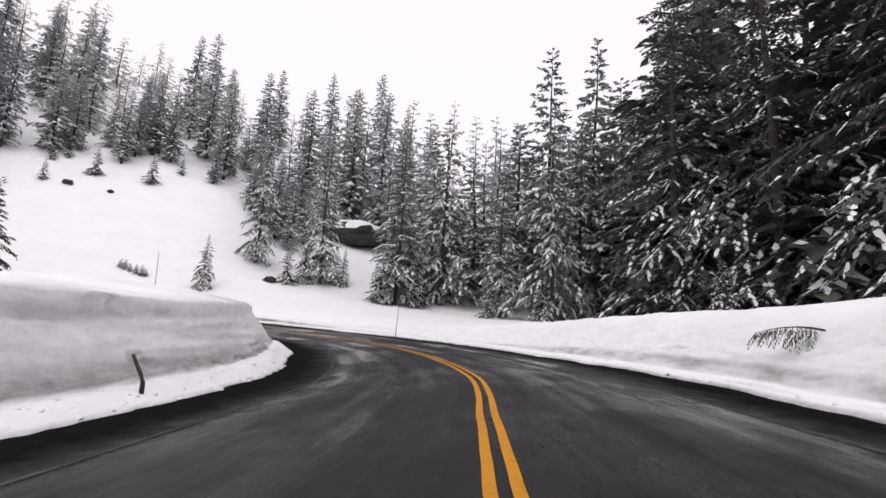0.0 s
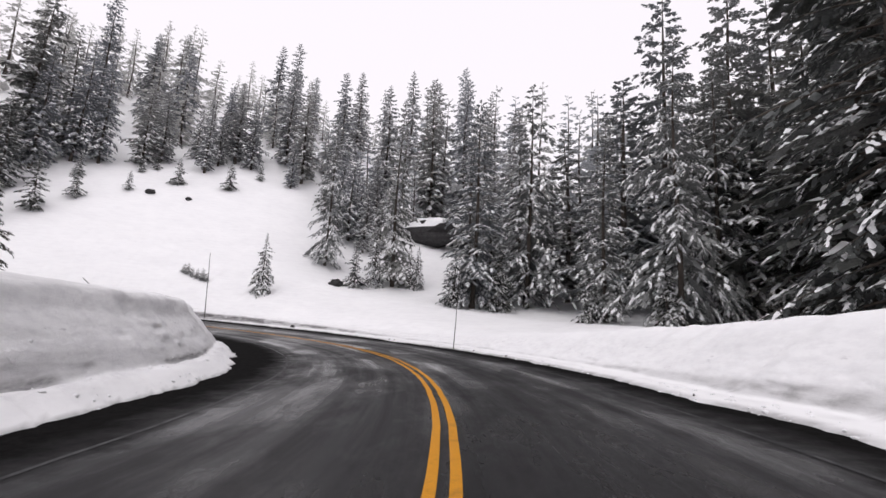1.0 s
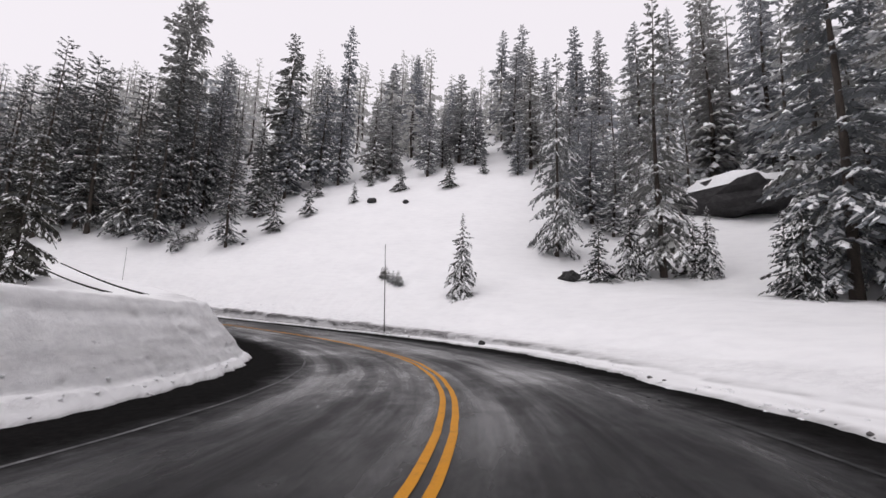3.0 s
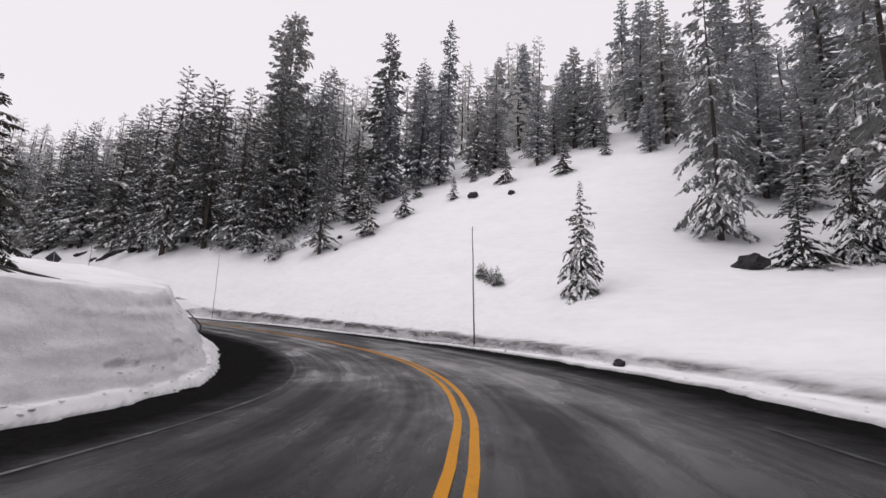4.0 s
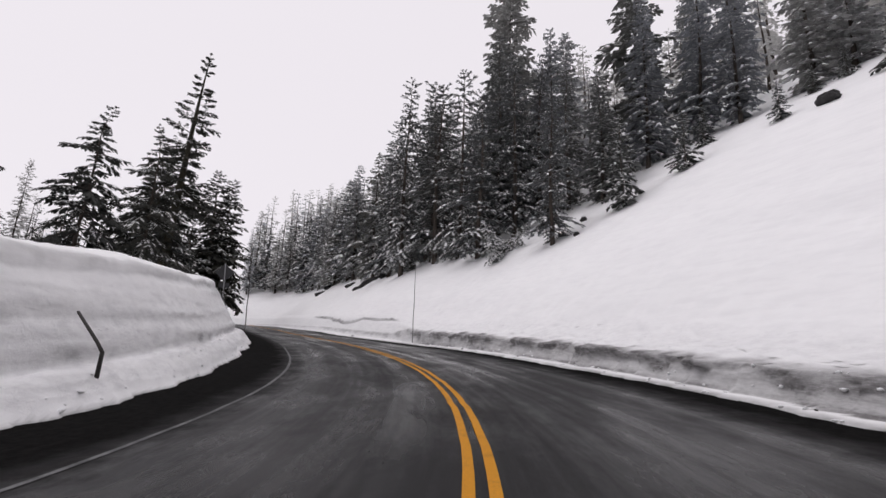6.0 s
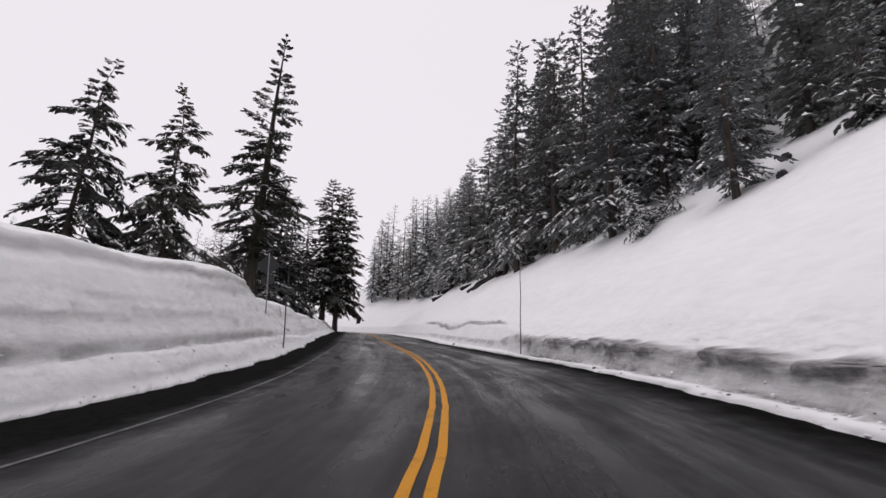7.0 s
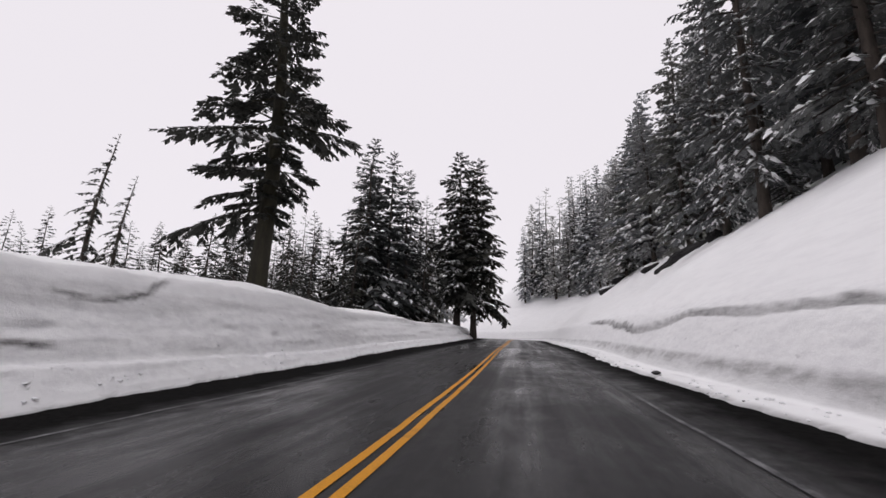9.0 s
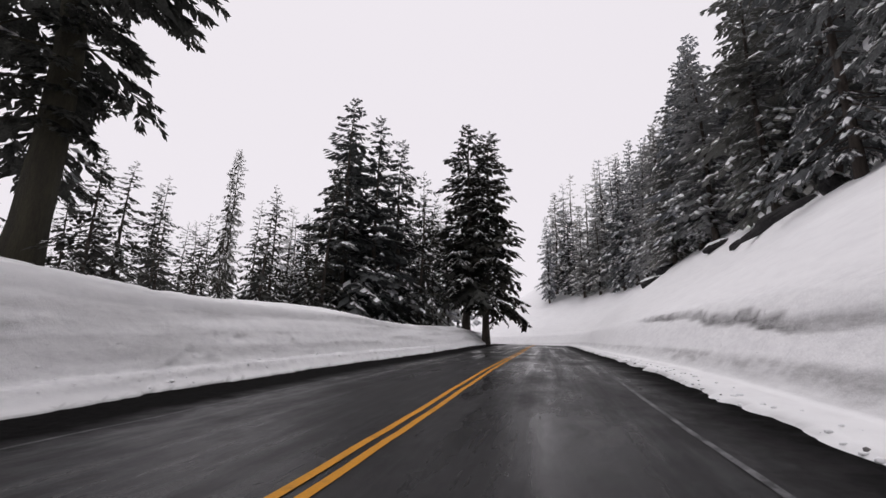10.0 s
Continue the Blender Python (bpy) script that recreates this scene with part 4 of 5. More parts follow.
STANDING_HILL = [
    ("close_b", -64.4, 49.3, 14.0, 1.1), ("close_a", -74.3, 43.4, 19.0, 1.2), ("close_b", -75.5, 47.0, 22.0, 1.0), ("young_b", -92.5, 33.5, 4.0, 1.2),
    ("bushy_a", -86.4, 47.1, 37.2, 0.85), ("wood_c", -76.5, 61.0, 29.4, 1.0), ("tall_a", -83.3, 76.3, 31.1, 0.85), ("fir_b", -80.6, 69.2, 22.6, 1.0),
    ("snag_a", -85.3, 73.8, 16.6, 0.8), ("wood_b", -86.6, 90.0, 19.4, 1.1), ("slim_b", -91.0, 93.7, 20.9, 1.2), ("slim_a", -85.0, 96.3, 22.4, 1.2),
    ("slim_b", -92.3, 55.8, 25.9, 1.1), ("close_b", -92.2, 32.0, 32.2, 0.85), ("close_a", -101.0, 28.5, 28.0, 0.85), ("close_a", -80.5, 41.0, 25.0, 0.95),
    ("close_b", -86.5, 37.5, 26.0, 1.1), ("wood_c", -70.5, 55.0, 14.0, 1.2), ("wood_b", -82.0, 52.0, 25.0, 0.9), ("wood_c", -80.0, 45.5, 27.0, 1.0),
    ("slim_b", -61.9, 107.9, 26.1, 0.9), ("slim_a", -61.7, 100.5, 25.2, 1.0), ("slim_b", -61.9, 117.9, 16.0, 1.1), ("slim_a", -47.0, 115.0, 24.4, 1.1),
    ("slim_a", -58.0, 84.5, 17.0, 1.5), ("slim_b", -74.9, 87.5, 21.0, 1.1), ("slim_a", -45.6, 88.0, 22.0, 1.1), ("slim_b", -52.5, 93.0, 22.0, 1.1),
    ("slim_a", -41.9, 96.0, 25.0, 1.1), ("slim_b", -23.4, 104.2, 32.4, 1.0), ("slim_a", -33.0, 100.0, 27.0, 1.1), ("slim_b", -24.0, 140.0, 40.0, 0.9),
    ("slim_a", -36.0, 125.0, 30.0, 1.0), ("slim_a", -12.0, 112.0, 32.0, 0.9), ("slim_b", -3.4, 85.6, 28.0, 1.0),
    ("far_a", -49.3, 109.9, 18.4, 1.1), ("far_b", -36.0, 104.5, 25.4, 1.1), ("far_a", -27.8, 97.7, 25.2, 1.0), ("far_b", -27.4, 110.3, 28.6, 1.1), ("far_c", -20.7, 103.1, 29.0, 0.9),
    ("far_b", -18.5, 117.6, 33.3, 1.0), ("far_a", -10.5, 108.4, 33.0, 1.0), ("far_b", -5.6, 101.3, 31.0, 1.0), ("far_c", -0.5, 110.3, 35.0, 0.9), ("far_b", 5.3, 105.3, 31.0, 1.0),
    ("far_a", 9.3, 97.7, 31.0, 0.9), ("far_c", 13.1, 92.3, 29.5, 0.9), ("far_b", -12.8, 92.4, 26.0, 1.0), ("far_a", -2.9, 80.0, 24.0, 1.0),
    ("far_c", -171.5, -18.7, 28.4, 1.1), ("far_a", -149.0, 5.7, 27.7, 1.0), ("far_b", -142.0, 10.0, 24.6, 1.1), ("far_b", -168.0, -21.0, 24.0, 1.0),
]
STANDING_RIGHT = [
    ("fir_a", 12.9, 58.5, 36.0, 0.95), ("fir_b", 18.7, 58.5, 37.0, 0.95), ("shade_a", 17.5, 34.5, 32.0, 1.0), ("shade_b", 20.0, 27.5, 31.0, 1.0),
    ("shade_a", 22.0, 20.5, 30.0, 1.0), ("shade_b", 27.0, 12.5, 29.0, 1.0), ("fir_b", 20.5, 42.5, 33.0, 1.1), ("fir_c", 10.6, 46.0, 23.0, 0.85),
    ("fir_a", 6.0, 50.0, 18.5, 0.95), ("fir_c", 14.8, 50.5, 24.0, 0.8), ("low_a", 14.8, 24.5, 5.0, 1.0), ("low_a", 9.6, 45.4, 5.0, 1.0),
    ("low_a", 4.7, 48.9, 4.5, 1.0), ("wood_a", 24.5, 41.0, 43.0, 1.3), ("fir_a", 21.4, 37.0, 37.0, 1.1), ("shade_b", 26.0, 31.5, 38.0, 1.1), ("wood_a", 33.5, 28.0, 38.0, 1.2), ("wood_a", 29.0, 22.0, 32.0, 1.2), ("shade_a", 24.5, 16.5, 30.0, 1.05), ("wood_a", 31.5, 15.5, 31.0, 1.2), ("wood_a", 25.0, 26.0, 33.0, 1.2), ("fir_b", 24.5, 50.0, 32.0, 0.9),
]
STANDING_LEFT = [
    ("near_a", -50.1, 22.6, 9.6, 1.05), ("near_a", -53.5, 23.6, 9.9, 1.0), ("dark_b", -70.0, 4.0, 5.5, 1.2), ("dark_a", -72.5, 6.0, 4.8, 1.2), ("dark_b", -74.0, 1.5, 6.0, 1.1), ("dark_a", -68.0, 2.5, 4.6, 1.2), ("dark_b", -76.5, 3.0, 5.2, 1.2), ("dark_b", -60.0, 16.0, 2.2, 1.3), ("dark_a", -56.5, 21.5, 3.2, 1.2), ("near_a", -47.0, 19.0, 7.5, 1.2), ("near_a", -30.6, 29.9, 7.2, 0.9),
    ("bare_a", -64.4, 6.5, 9.2, 0.9), ("wood_a", -95.0, -9.5, 25.0, 1.15), ("wood_a", -98.8, -9.6, 24.0, 1.15), ("wood_a", -102.5, -10.3, 22.5, 1.1),
    ("dark_a", -92.3, -8.0, 16.0, 1.0), ("dark_b", -82.5, -6.0, 14.0, 0.45), ("dark_a", -86.5, -8.0, 11.5, 1.0), ("paired_a", -118.2, -13.8, 31.0, 1.1),
    ("paired_a", -119.9, -11.6, 31.5, 1.0), ("dark_b", -107.0, -14.5, 20.0, 0.9), ("dark_a", -89.0, -12.0, 14.0, 1.1), ("wood_a", -97.0, -12.5, 23.0, 1.2), ("dark_b", -105.5, -9.5, 19.0, 0.9), ("dark_a", -110.0, -13.0, 18.0, 0.9),
    ("dark_b", -69.3, 9.7, 5.0, 1.3), ("dark_a", -67.6, 7.6, 4.6, 1.3), ("dark_a", -70.2, 11.0, 3.4, 1.5), ("bare_a", -65.5, 7.4, 6.8, 0.9), ("dark_b", -72.5, 12.9, 4.2, 1.3), ("dark_a", -73.6, 10.4, 5.0, 1.2),
]
STANDING_BEYOND = [
    ("dark_a", -74.8, -30.1, 9.6, 1.1), ("dark_a", -77.4, -35.5, 11.8, 1.0), ("dark_b", -80.2, -41.3, 11.8, 1.1), ("dark_b", -80.2, -29.3, 13.1, 0.8),
    ("dark_a", -84.6, -39.8, 11.6, 1.1), ("dark_a", -84.8, -33.5, 12.2, 1.1), ("dark_b", -85.4, -26.8, 13.2, 0.9), ("dark_b", -88.0, -27.9, 15.0, 0.9),
    ("dark_a", -92.1, -33.9, 14.9, 1.0), ("tall_a", -90.1, -27.2, 23.6, 0.7), ("dark_b", -93.9, -28.2, 18.1, 0.8), ("dark_b", -99.0, -32.7, 15.0, 1.0),
    ("dark_b", -97.6, -25.3, 15.1, 1.0), ("dark_a", -97.0, -20.2, 14.5, 1.1), ("dark_a", -100.2, -21.4, 18.5, 0.9), ("dark_a", -116.0, -21.9, 20.9, 0.8),
    ("dark_b", -120.6, -23.5, 19.7, 0.8), ("dark_a", -113.1, -20.4, 16.9, 0.9), ("dark_a", -92.3, -20.5, 10.7, 1.2), ("dark_a", -88.7, -21.8, 9.3, 1.2),
]
for kind, x, y, height, wide in STANDING_BEYOND + STANDING + STANDING_HILL + STANDING_RIGHT + STANDING_LEFT:
    plant(kind, x, y, height, wide, group="firs by the road", turn=0 if kind == "bare_a" else None)

# the forest behind them: the nearest trees are things, the rest one wood
TREELINE = [(-60, 24), (8, 27), (25, 30), (33, 31), (40, 30), (47, 29), (56, 32), (62, 36), (70, 42), (78, 41), (85, 32), (90, 27),
            (101, 20.5), (115, 19), (126, 20), (132, 19.5), (145, 18), (162, 16.5), (172, 16.5), (190, 19), (205, 17)]
rnd = random.Random(7)
taken = [(x, y) for _, x, y, *_ in STANDING_BEYOND + STANDING + STANDING_HILL + STANDING_RIGHT + STANDING_LEFT]
spots = []
LEDGE = (-18.5, 90.5)
for _ in range(16000):
    if len(spots) >= 480:
        break
    s, back = rnd.uniform(-8, 200), rnd.uniform(0, 1)**1.35*62
    d = float(along(s, TREELINE)) + back
    x, y, _ = (float(v) for v in strip_points(np.array(s), np.array(d)))
    u = min(1, max(0, ((x - LEDGE[0])*10 - (y - LEDGE[1])*31)/1061))
    if math.hypot(x - LEDGE[0] - 10*u, y - LEDGE[1] + 31*u) < 5:
        continue
    gap = 2.7 + back*0.035
    if 58 < s < 104 and back > 9 and rnd.random() < 0.3:
        continue
    if any((x - a)**2 + (y - b)**2 < gap*gap for a, b in taken):
        continue
    taken.append((x, y))
    if s < 27:
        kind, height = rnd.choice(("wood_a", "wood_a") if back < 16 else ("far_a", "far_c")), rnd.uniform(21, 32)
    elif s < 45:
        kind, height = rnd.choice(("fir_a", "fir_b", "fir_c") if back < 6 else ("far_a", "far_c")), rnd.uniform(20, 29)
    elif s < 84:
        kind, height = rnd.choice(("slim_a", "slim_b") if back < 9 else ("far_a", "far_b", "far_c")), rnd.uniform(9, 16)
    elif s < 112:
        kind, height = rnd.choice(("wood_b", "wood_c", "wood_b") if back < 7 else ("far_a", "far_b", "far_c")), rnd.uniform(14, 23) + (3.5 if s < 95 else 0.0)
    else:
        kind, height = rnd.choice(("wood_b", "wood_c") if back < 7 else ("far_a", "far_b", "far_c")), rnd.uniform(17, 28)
    if 92 < s < 138 and back < 5:
        kind = rnd.choice(("close_a", "close_b"))
    spots.append((back + 0.12*max(0, s - 120), kind, x, y, height, rnd.uniform(0.85, 1.2)*(1.25 if 27 < s < 84 else 1.0)))
spots.sort()
# an open stand on the steep slope
spots = [p for i, p in enumerate(spots) if not (-112 < p[2] < -62 and 38 < p[3] < 85 and i % 3 == 0)]
for _, kind, x, y, height, wide in spots[:190]:
    plant(kind, x, y, height, wide, group="hillside forest", tip=(rnd.uniform(-2, 2), rnd.uniform(-2, 2)))


def joined_wood(name, trees, label):
    """Many far trees in one mesh: their trunks, crowns and snow."""
    verts, tris, mats, base = [], [], [], 0
    for _, kind, x, y, height, wide in trees:
        turn, k = rnd.uniform(0, 6.28), height/24
        c, s = math.cos(turn)*k*wide, math.sin(turn)*k*wide
        z = rest(x, y) - 0.15
        for ob in PROTO[kind].children:
            slot = {"trunk": 0, "crown": 1, "snow_load": 2}[ob.name.split(".")[0]]
            if ob.name not in FLAT:
                me = ob.data
                me.calc_loop_triangles()
                co, t = np.empty(len(me.vertices)*3, np.float32), np.empty(len(me.loop_triangles)*3, np.int32)
                me.vertices.foreach_get("co", co)
                me.loop_triangles.foreach_get("vertices", t)
                FLAT[ob.name] = co.reshape(-1, 3), t.reshape(-1, 3)
            co, t = FLAT[ob.name]
            verts.append(np.stack([x + co[:, 0]*c - co[:, 1]*s, y + co[:, 0]*s + co[:, 1]*c, z + co[:, 2]*k], -1))
            tris.append(t + base)
            mats.append(np.full(len(t), slot, np.int32))
            base += len(co)
    me = sheet(name, np.concatenate(verts), np.concatenate(tris), BARK)
    me.materials.append(FROSTED_HAZE)
    me.materials.append(TREE_SNOW)
    me.polygons.foreach_set("material_index", np.concatenate(mats))
    me.polygons.foreach_set("use_smooth", np.zeros(len(me.polygons), bool))
    return tagged(new(name, me), label, "forest", kind="stuff")


FLAT = {}
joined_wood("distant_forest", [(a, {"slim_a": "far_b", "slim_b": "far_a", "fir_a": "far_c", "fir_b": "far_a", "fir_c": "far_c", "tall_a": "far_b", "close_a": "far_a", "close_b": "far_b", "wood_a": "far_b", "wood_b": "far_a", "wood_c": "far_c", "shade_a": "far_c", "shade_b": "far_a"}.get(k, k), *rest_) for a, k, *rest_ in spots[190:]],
            "distant snow-dusted fir forest, paled by painted haze, covering the upper hillside")
# low trees beyond the inner bank
count = 0
for _ in range(1500):
    if count >= 52:
        break
    s, d = rnd.uniform(100, 172), -rnd.uniform(17, 46)
    x, y, _ = (float(v) for v in strip_points(np.array(s), np.array(d)))
    if s < 114 and d > -26 or any((x - a)**2 + (y - b)**2 < 6 for a, b in taken):
        continue
    taken.append((x, y))
    count += 1
    plant(rnd.choice(("dark_a", "dark_b")), x, y, rnd.uniform(3, 5) if s < 128 and d > -36 else rnd.uniform(6, 12.5), rnd.uniform(0.85, 1.2), group="trees beyond the bank")

# thin trees where the road bends away
for _ in range(26):
    s, d = rnd.uniform(176, 206), -rnd.uniform(9.5, 40)
    x, y, _ = (float(v) for v in strip_points(np.array(s), np.array(d)))
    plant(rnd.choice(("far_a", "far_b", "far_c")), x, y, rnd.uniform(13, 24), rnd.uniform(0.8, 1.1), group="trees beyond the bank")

# the great hemlock beside the road
big = conifer("hemlock_tree", 26, 4.9, 21, skirt=0.9, under=(-0.81, 0.24, 0.36), boughs=140, fork=10, sprays=7, hang=6, clear=0.185, snow=0.4, needles=HEMLOCK, bark=DARK_BARK, ragged=0.5, trunk=0.021, droop=0.24, power=0.85, lean=(0.11, 0.125), limbs=True, heavy=0.8, width=0.22, fat=0.24, body=0.0, gaps=0.16, start=0.25, tuft=0.006)
big.matrix_basis = pose(-71.3, 11.75, rest(-71.3, 11.75) - 0.3)
tagged(big, "great dark hemlock with a thick mossy trunk behind the snow bank", "hemlock tree")


# ---- snow stakes, sign and small things ----
def at_road(s, d):
    x, y, _ = (float(v) for v in strip_points(np.array(float(s)), np.array(float(d))))
    return x, y, rest(x, y)


def stake(s, d, height, lean_x, lean_y, thick=0.028, label="slender weathered wooden snow stake at the road's edge"):
    x, y, z = at_road(s, d)
    bm = bmesh.new()
    n = 8
    pts = [(lean_x*height*k/n + 0.012*math.sin(k*1.7 + s), lean_y*height*k/n + 0.012*math.cos(k*2.3 + s), -0.3 + (height + 0.3)*k/n) for k in range(n + 1)]
    tube(bm, pts, [thick*(1 - 0.5*k/n) for k in range(n + 1)], 7)
    ob = part("snow_stake", bm, STAKE_WOOD, None)
    ob.location = (x, y, z)
    return tagged(ob, label, "snow stake", "snow stakes along the road")


stake(34.15, 5.1, 4.8, 0.03, 0.0)
stake(61.7, 6.05, 6.4, -0.025, -0.035, 0.045)
stake(91.7, 5.62, 6.4, 0.0, -0.01, 0.03)
stake(90.9, -5.76, 5.3, 0.04, -0.02, 0.034)


def warning_sign(x, y, turn, height):
    root = new("road_sign")
    bm = bmesh.new()
    bmesh.ops.create_cube(bm, size=1, matrix=pose(0, -0.035, height/2 - 0.4) @ Matrix.Diagonal((0.06, 0.045, height + 0.8, 1)))
    bmesh.ops.bevel(bm, geom=bm.edges[:], offset=0.008, segments=1, affect="EDGES")
    part("post", bm, POST_METAL, root, "grey galvanised post")
    bm = bmesh.new()
    h = 0.57
    slab(bm, [(0.03, h - 0.01), (-0.03, h - 0.01), (-h + 0.01, 0.03), (-h + 0.01, -0.03), (-0.03, -h + 0.01), (0.03, -h + 0.01), (h - 0.01, -0.03), (h - 0.01, 0.03)], 0.004)
    p = part("plate", bm, SIGN_BACK, root, "dark unpainted back of a diamond plate", smooth=False)
    p.location = (0, 0.0, height - 0.6)
    bm = bmesh.new()
    slab(bm, [(0.31, 0.18), (-0.31, 0.18), (-0.31, -0.18), (0.31, -0.18)], 0.004)
    p = part("plaque", bm, SIGN_BACK, root, "small dark plaque seen from behind", smooth=False)
    p.location = (0, 0.0, height - 1.44)
    root.matrix_basis = pose(x, y, rest(x, y), 0, 0, turn) @ pose(0, 0, 0, 0, -3.5, 0)
    return tagged(root, "diamond warning sign with a small plaque seen from behind", "road sign")


warning_sign(-57.17, 26.96, 127, 3.08)


def rock(x, y, sx, sy, sz, seed, label, cap=True, name="boulder", sink=0.25, tip=0.0, turn=0.0):
    root = new(name)
    r = np.random.RandomState(seed)
    for what in ("stone", "snow_cap") if cap else ("stone",):
        bm = bmesh.new()
        bmesh.ops.create_icosphere(bm, subdivisions=3, radius=1)
        for v in bm.verts:
            p = v.co.copy()
            k = 1 + 0.45*noise.noise(p*1.3 + Vector((seed, 0, 0))) + 0.24*noise.noise(p*3.1 + Vector((0, seed, 0))) + 0.1*noise.noise(p*8)
            p *= k
            v.co = (p.x*sx, p.y*sy, p.z*sz)
            if what == "snow_cap":
                up = p.normalized().z
                v.co = Vector((p.x*sx*0.97, p.y*sy*0.97, p.z*sz)) + Vector((0, 0, (0.14*min(2.0, sz + 0.3) if up > (0.2 if sz > 2 else 0.45) else -0.3)))
        if what == "snow_cap":
            bmesh.ops.delete(bm, geom=[v for v in bm.verts if v.co.z < 0.12*sz], context="VERTS")
        part(what, bm, ROCK if what == "stone" else TREE_SNOW, root, smooth=what != "stone")
    root.matrix_basis = pose(x, y, rest(x, y) + sz*(0.6 - sink), 0, tip, turn)
    return tagged(root, label, "rock")


rock(-57.2, 66.0, 0.7, 0.55, 0.42, 3, "dark boulder half buried in hillside snow")
rock(-52.3, 68.2, 0.42, 0.4, 0.3, 4, "small dark boulder half buried in hillside snow")
rock(-24.4, 63.4, 0.8, 0.6, 0.5, 5, "grey boulder beside young firs", cap=False)
rock(-18.5, 90.5, 7.0, 3.5, 2.7, 6, "broad dark rock ledge under a thick snow cap", name="rock_ledge", sink=0.1, turn=-12)
rock(-104.6, 24.4, 2.3, 0.34, 0.42, 8, "long dark rock rib showing through slope snow", cap=False, name="rock_ledge", sink=0.1, tip=-30, turn=130)
rock(-106.6, 21.7, 0.6, 0.25, 0.25, 15, "small dark rock breaking through slope snow", cap=False, sink=0.1, tip=-30, turn=130)
rock(-102.9, 27.4, 0.9, 0.6, 0.7, 9, "dark rock under a pointed snow cap at the trees' foot", cap=True, sink=0.4, turn=130)
rock(-113.2, 18.8, 1.2, 0.5, 0.4, 16, "dark rock showing through slope snow", cap=True, sink=0.3, tip=-25, turn=140)
rock(-126.3, 8.3, 1.6, 0.6, 0.5, 17, "dark rock showing through slope snow", cap=True, sink=0.3, tip=-20, turn=150)
rock(-128.5, 9.5, 1.5, 0.7, 0.6, 18, "dark rock showing through slope snow", cap=True, sink=0.3, tip=-20, turn=150)
rock(-62.9, 50.9, 0.3, 0.24, 0.18, 12, "small dark rock half buried in slope snow")
rock(-66.7, 52.3, 0.4, 0.28, 0.2, 13, "small dark rock half buried in slope snow")
rock(-21.0, 48.6, 0.2, 0.14, 0.16, 14, "dark clod of dirty ploughed snow at the road's edge", cap=False, name="snow_clod", sink=0.1)
rock(-73.85, 31.05, 0.4, 0.07, 0.055, 19, "long dark clod of dirty ploughed snow at the road's edge", cap=False, name="snow_clod", sink=0.2, turn=32)


# tips of buried young firs, bowed over in the snow
def bowed(x, y, height, rx, ry, rz, label, lift=0.0):
    ob = copy_thing(PROTO["young_b"], pose(x, y, rest(x, y) + lift, rx, ry, rz) @ Matrix.Diagonal((height/6/PROTO["young_b"].scale[0]*1.1, height/6/PROTO["young_b"].scale[1]*1.1, height/6/PROTO["young_b"].scale[2], 1)))
    return tagged(ob, label, "young fir", "bowed young firs")


for x, y, height in ((-39.9, 55.75, 0.95), (-39.2, 55.6, 1.1), (-38.4, 55.4, 0.9), (-37.5, 55.2, 1.0), (-36.7, 55.1, 1.15), (-36.2, 55.1, 0.8)):
    tip = plant("low_a", x, y, height*1.2, 1.3, group="bowed young firs")
    tip["label"] = "buried tip of a young fir caked with snow"
    tip.location.z += 0.12
bowed(-69.4, 45.3, 4.5, 35, 40, 20, "young fir bent to the slope under its snow")
bowed(-70.8, 46.0, 4.0, 20, 55, 60, "young fir bent to the slope under its snow")
bowed(-80.8, 41.4, 3.5, 30, 35, 0, "young fir bent to the slope under its snow")


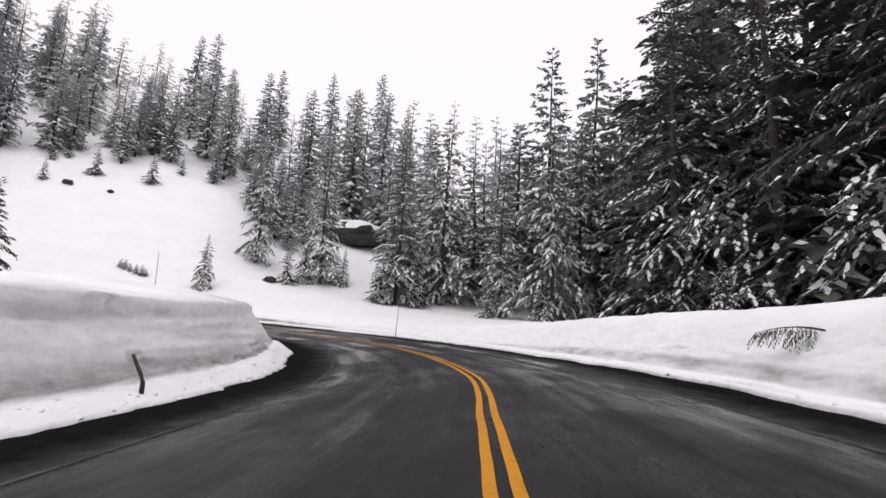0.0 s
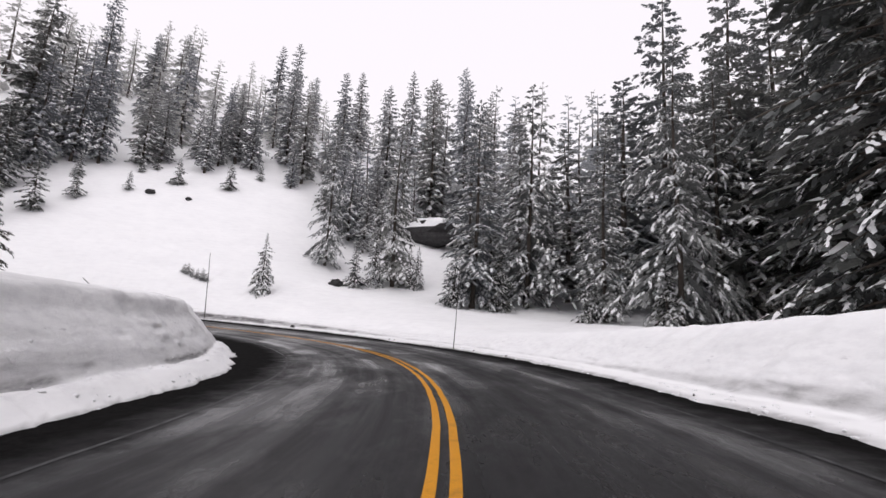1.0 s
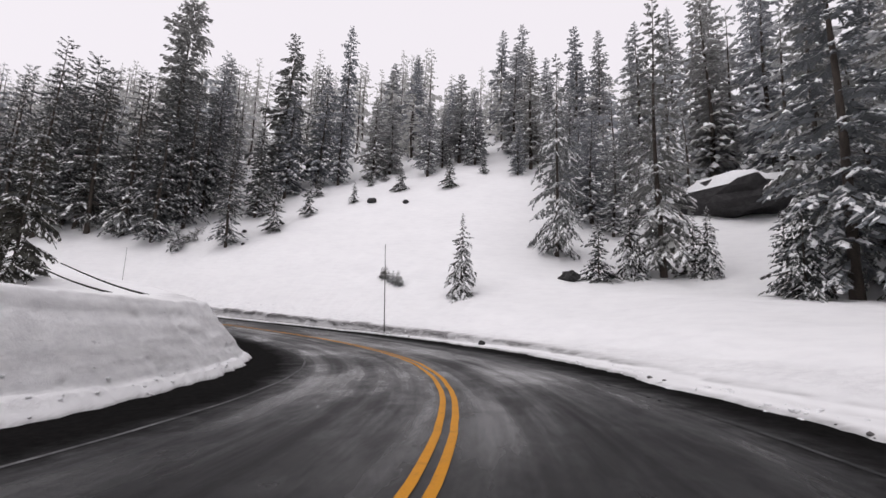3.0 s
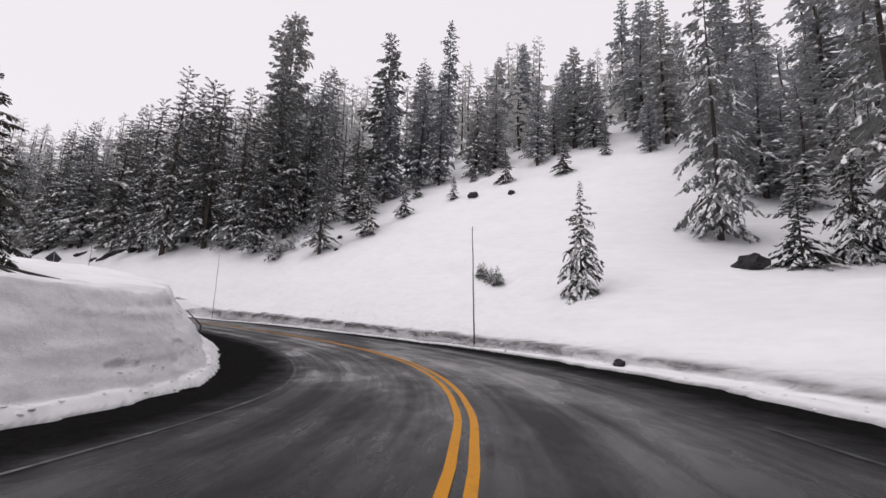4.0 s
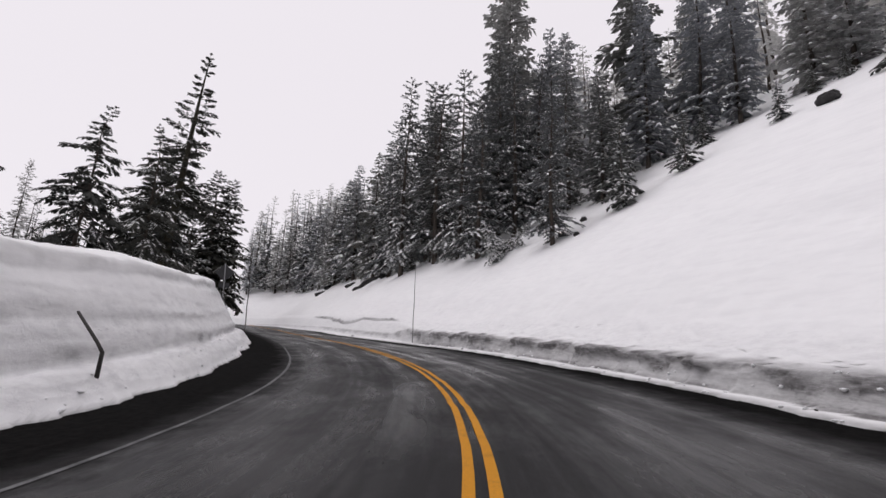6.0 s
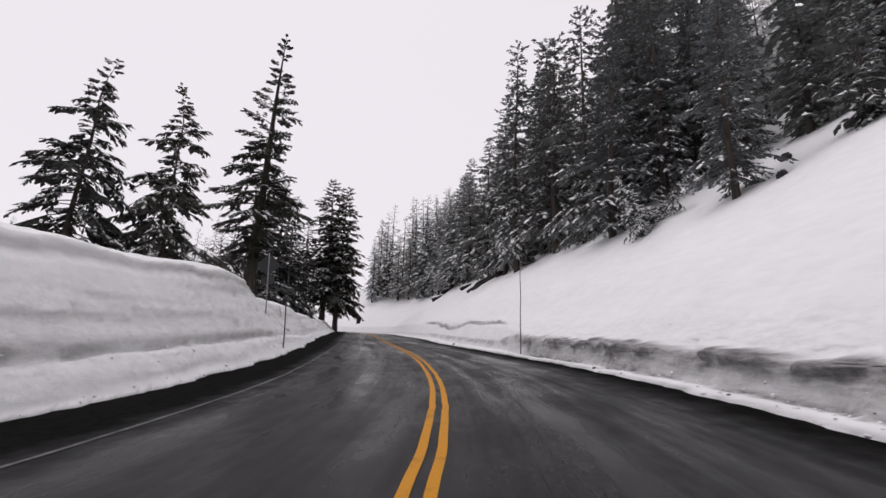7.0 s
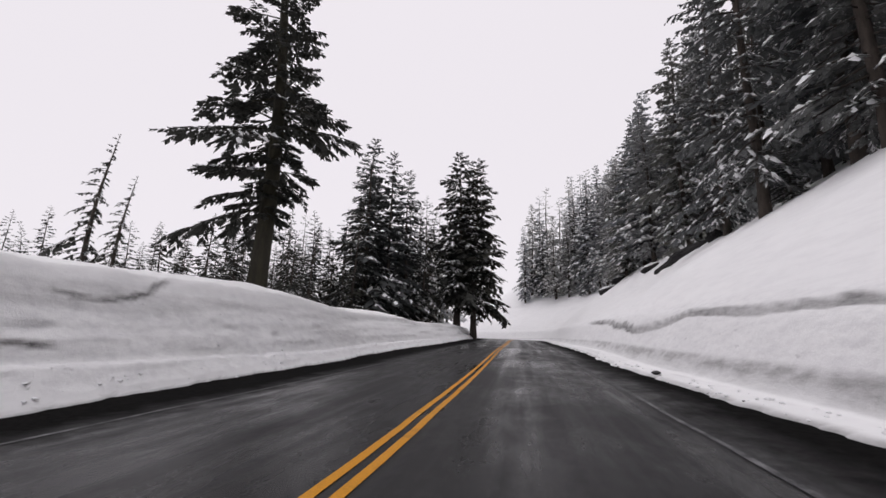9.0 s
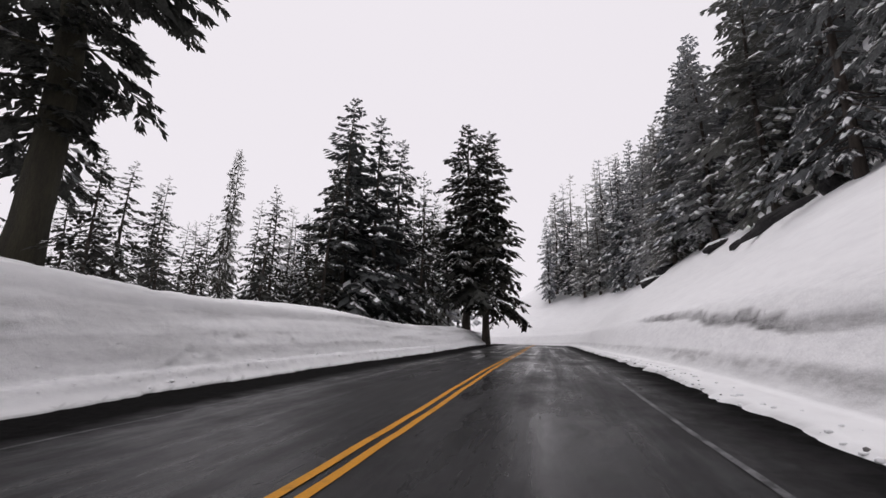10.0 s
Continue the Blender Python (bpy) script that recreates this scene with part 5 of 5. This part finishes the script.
def fir_bough(x, y, z, turn):
    """A torn fir bough that sticks out of the bank, with side sprays hanging from it."""
    root = new("fir_bough")
    arc = lambda u: np.array((1.7*u, 0.12*math.sin(3*u), 0.25*u - 0.4*u*u))
    bm = bmesh.new()
    tube(bm, [(-0.25, 0.02, -0.15)] + [tuple(float(c) for c in arc(u)) for u in (0, 0.2, 0.4, 0.6, 0.8, 1.0)], [0.034, 0.03, 0.026, 0.02, 0.015, 0.01, 0.005], 7)
    part("stem", bm, BARK, root)
    r = np.random.RandomState(5)
    nv, nf, sv, sf = [], [], [], []
    for k in range(26):
        u = 0.12 + 0.88*k/25
        side = 1 if k % 2 else -1
        length = r.uniform(0.6, 0.95)*(1.1 - u*0.55)
        d = np.array((r.uniform(0.35, 0.7), side*r.uniform(0.25, 0.75), -r.uniform(0.1, 0.5)))
        for j in range(7):
            v = j/7
            a = arc(u) + d*(length*v) - np.array((0, 0, 0.5*length*v*v))
            for way in (-1, 1):
                e = d*0.5 + np.array((-d[1], d[0], 0))*(0.55*way) + np.array((0, 0, -r.uniform(0.5, 1.0)))
                e = e/np.linalg.norm(e)*length*r.uniform(0.22, 0.36)*(1.1 - 0.5*v)
                w = np.cross(e, (0, 0, 1.0))
                w = w/(np.linalg.norm(w) + 1e-6)*0.017
                i = len(nv)
                nv.extend((a, a + e*0.5 + w, a + e, a + e*0.5 - w))
                nf.extend(((i, i + 1, i + 3), (i + 1, i + 2, i + 3)))
                if r.uniform() < 0.25:
                    i = len(sv)
                    lift = np.array((0, 0, 0.018))
                    sv.extend((a + lift, a + e*0.35 + w*1.3 + lift, a + e*0.7 + lift, a + e*0.35 - w*1.3 + lift))
                    sf.extend(((i, i + 1, i + 3), (i + 1, i + 2, i + 3)))
    tagged(mesh_object("sprays", nv, nf, HEMLOCK, root, smooth=False), kind="stuff")
    tagged(mesh_object("snow_load", sv, sf, TREE_SNOW, root, "frozen snow on the sprays"), kind="stuff")
    root.matrix_basis = pose(x, y, z, 0, 0, turn) @ Matrix.Diagonal((0.78, 0.78, 0.95, 1))
    return tagged(root, "broken dark fir bough hanging out of the snow bank", "fir bough")


fir_bough(8.35, 10.2, rest(8.35, 10.2) + 0.02, 165)


def broken_stake(points, radius, label):
    bm = bmesh.new()
    x, y = points[0][:2]
    z = rest(x, y)
    tube(bm, [(px - x, py - y, pz) for px, py, pz in points], [radius*(1 - 0.12*k) for k in range(len(points))], 7)
    ob = part("broken_stake", bm, STAKE_DARK, None)
    ob.location = (x, y, z)
    return tagged(ob, label, "broken stake", "broken stakes in the bank")


STAKE_DARK = two_tone("wet_dark_wood", (0.012, 0.011, 0.01), (0.05, 0.045, 0.042), 9.0, 0.8, 0.6, 0.01)
broken_stake([(-4.77, 7.62, -0.15), (-4.78, 7.63, 0.16), (-4.84, 7.65, 0.27), (-5.07, 7.72, 0.58)], 0.042, "snapped dark wooden stake leaning out of the bank")
broken_stake([(-36.2, 37.2, -0.2), (-36.2, 37.22, 0.42), (-36.23, 37.05, 0.6), (-36.3, 36.5, 1.12)], 0.04, "snapped dark wooden stake leaning out of the bank")


def fallen_pole(a, b, radius, label):
    bm = bmesh.new()
    pts = [tuple(np.array(a)*(1 - u) + np.array(b)*u + np.array((0, 0, -0.12*math.sin(3.14*u)))) for u in np.linspace(0, 1, 7)]
    tube(bm, [tuple(float(c) for c in np.array(p) - np.array(a)) for p in pts], [float(radius*(1 - 0.6*u)) for u in np.linspace(0, 1, 7)], 7)
    ob = part("fallen_pole", bm, STAKE_DARK, None)
    ob.location = a
    return tagged(ob, label, "pole", "fallen poles on the bank")


fallen_pole((-25.6, 34.2, rest(-25.6, 34.2) - 0.05), (-23.8, 30.9, rest(-23.8, 30.9) + 1.0), 0.045, "thin dark pole leaning out of the snow")
fallen_pole((-27.2, 33.0, rest(-27.2, 33.0) - 0.05), (-29.4, 30.4, rest(-29.4, 30.4) + 0.9), 0.05, "thin dark pole leaning out of the snow")


# lumps thrown up by the plough
def lumps(name, spots, mat, label, seed, sink=-0.15):
    r = np.random.RandomState(seed)
    bm = bmesh.new()
    bmesh.ops.create_icosphere(bm, subdivisions=1, radius=1)
    unit = np.array([v.co[:] for v in bm.verts])
    tri = np.array([[v.index for v in f.verts] for f in bm.faces])
    bm.free()
    verts, faces, base = [], [], 0
    for s, d, size, flat in spots:
        x, y, z = at_road(s, d)
        k = unit*(1 + r.uniform(-0.28, 0.28, (len(unit), 1)))*np.array((r.uniform(0.7, 1.5), r.uniform(0.7, 1.3), flat))*size
        t = r.uniform(0, 6.28)
        c, w = math.cos(t), math.sin(t)
        verts.append(np.stack([x + k[:, 0]*c - k[:, 1]*w, y + k[:, 0]*w + k[:, 1]*c, z + k[:, 2] - size*flat*sink], -1))
        faces.append(tri + base)
        base += len(unit)
    me = sheet(name, np.concatenate(verts), np.concatenate(faces), mat)
    return tagged(new(name, me), label, "snow lumps", kind="stuff")


CLOD = two_tone("dirty_ice", (0.03, 0.028, 0.027), (0.16, 0.15, 0.15), 3.0, 0.7, 0.6, 0.03)
r = np.random.RandomState(3)
right = [(s, float(along(s, RIGHT_EDGE)) + r.uniform(0.05, 0.75), min(0.05, abs(r.normal(0.02, 0.025)) + 0.012), r.uniform(0.45, 0.8)) for s in r.uniform(-5, 140, 900)]
left = [(s, -float(along(s, LEFT_EDGE)) - abs(r.normal(0.2, 0.4)) - 0.05, min(0.05, abs(r.normal(0.015, 0.025)) + 0.012), r.uniform(0.45, 0.8)) for s in r.uniform(-5, 140, 700)]
lumps("snow_lumps", right + left, TREE_SNOW, "loose white snow lumps along the ploughed edges", 1)
dark = [(s, float(along(s, RIGHT_EDGE)) + r.uniform(-0.05, 0.3), float(r.lognormal(-3.9, 0.75)) + 0.012, r.uniform(0.4, 0.8)) for s in r.uniform(0, 140, 110)]
lumps("dirty_ice_lumps", dark, CLOD, "small dark clods of dirty ice along the road edge", 2)

r = np.random.RandomState(12)
RUBBLE = two_tone("ploughed_snow", (0.26, 0.253, 0.26), (0.5, 0.49, 0.5), 4.0, 0.85, 0.9, 0.05)
face = [(s, float(along(s, RIGHT_EDGE)) + r.uniform(0.5, 0.85), r.uniform(0.02, 0.045), r.uniform(0.3, 0.6)) for s in r.uniform(54, 92, 60)]
lumps("ploughed_snow_rubble", face, RUBBLE, "grey ploughed snow rubble packed into the cut bank", 8, 0.6)
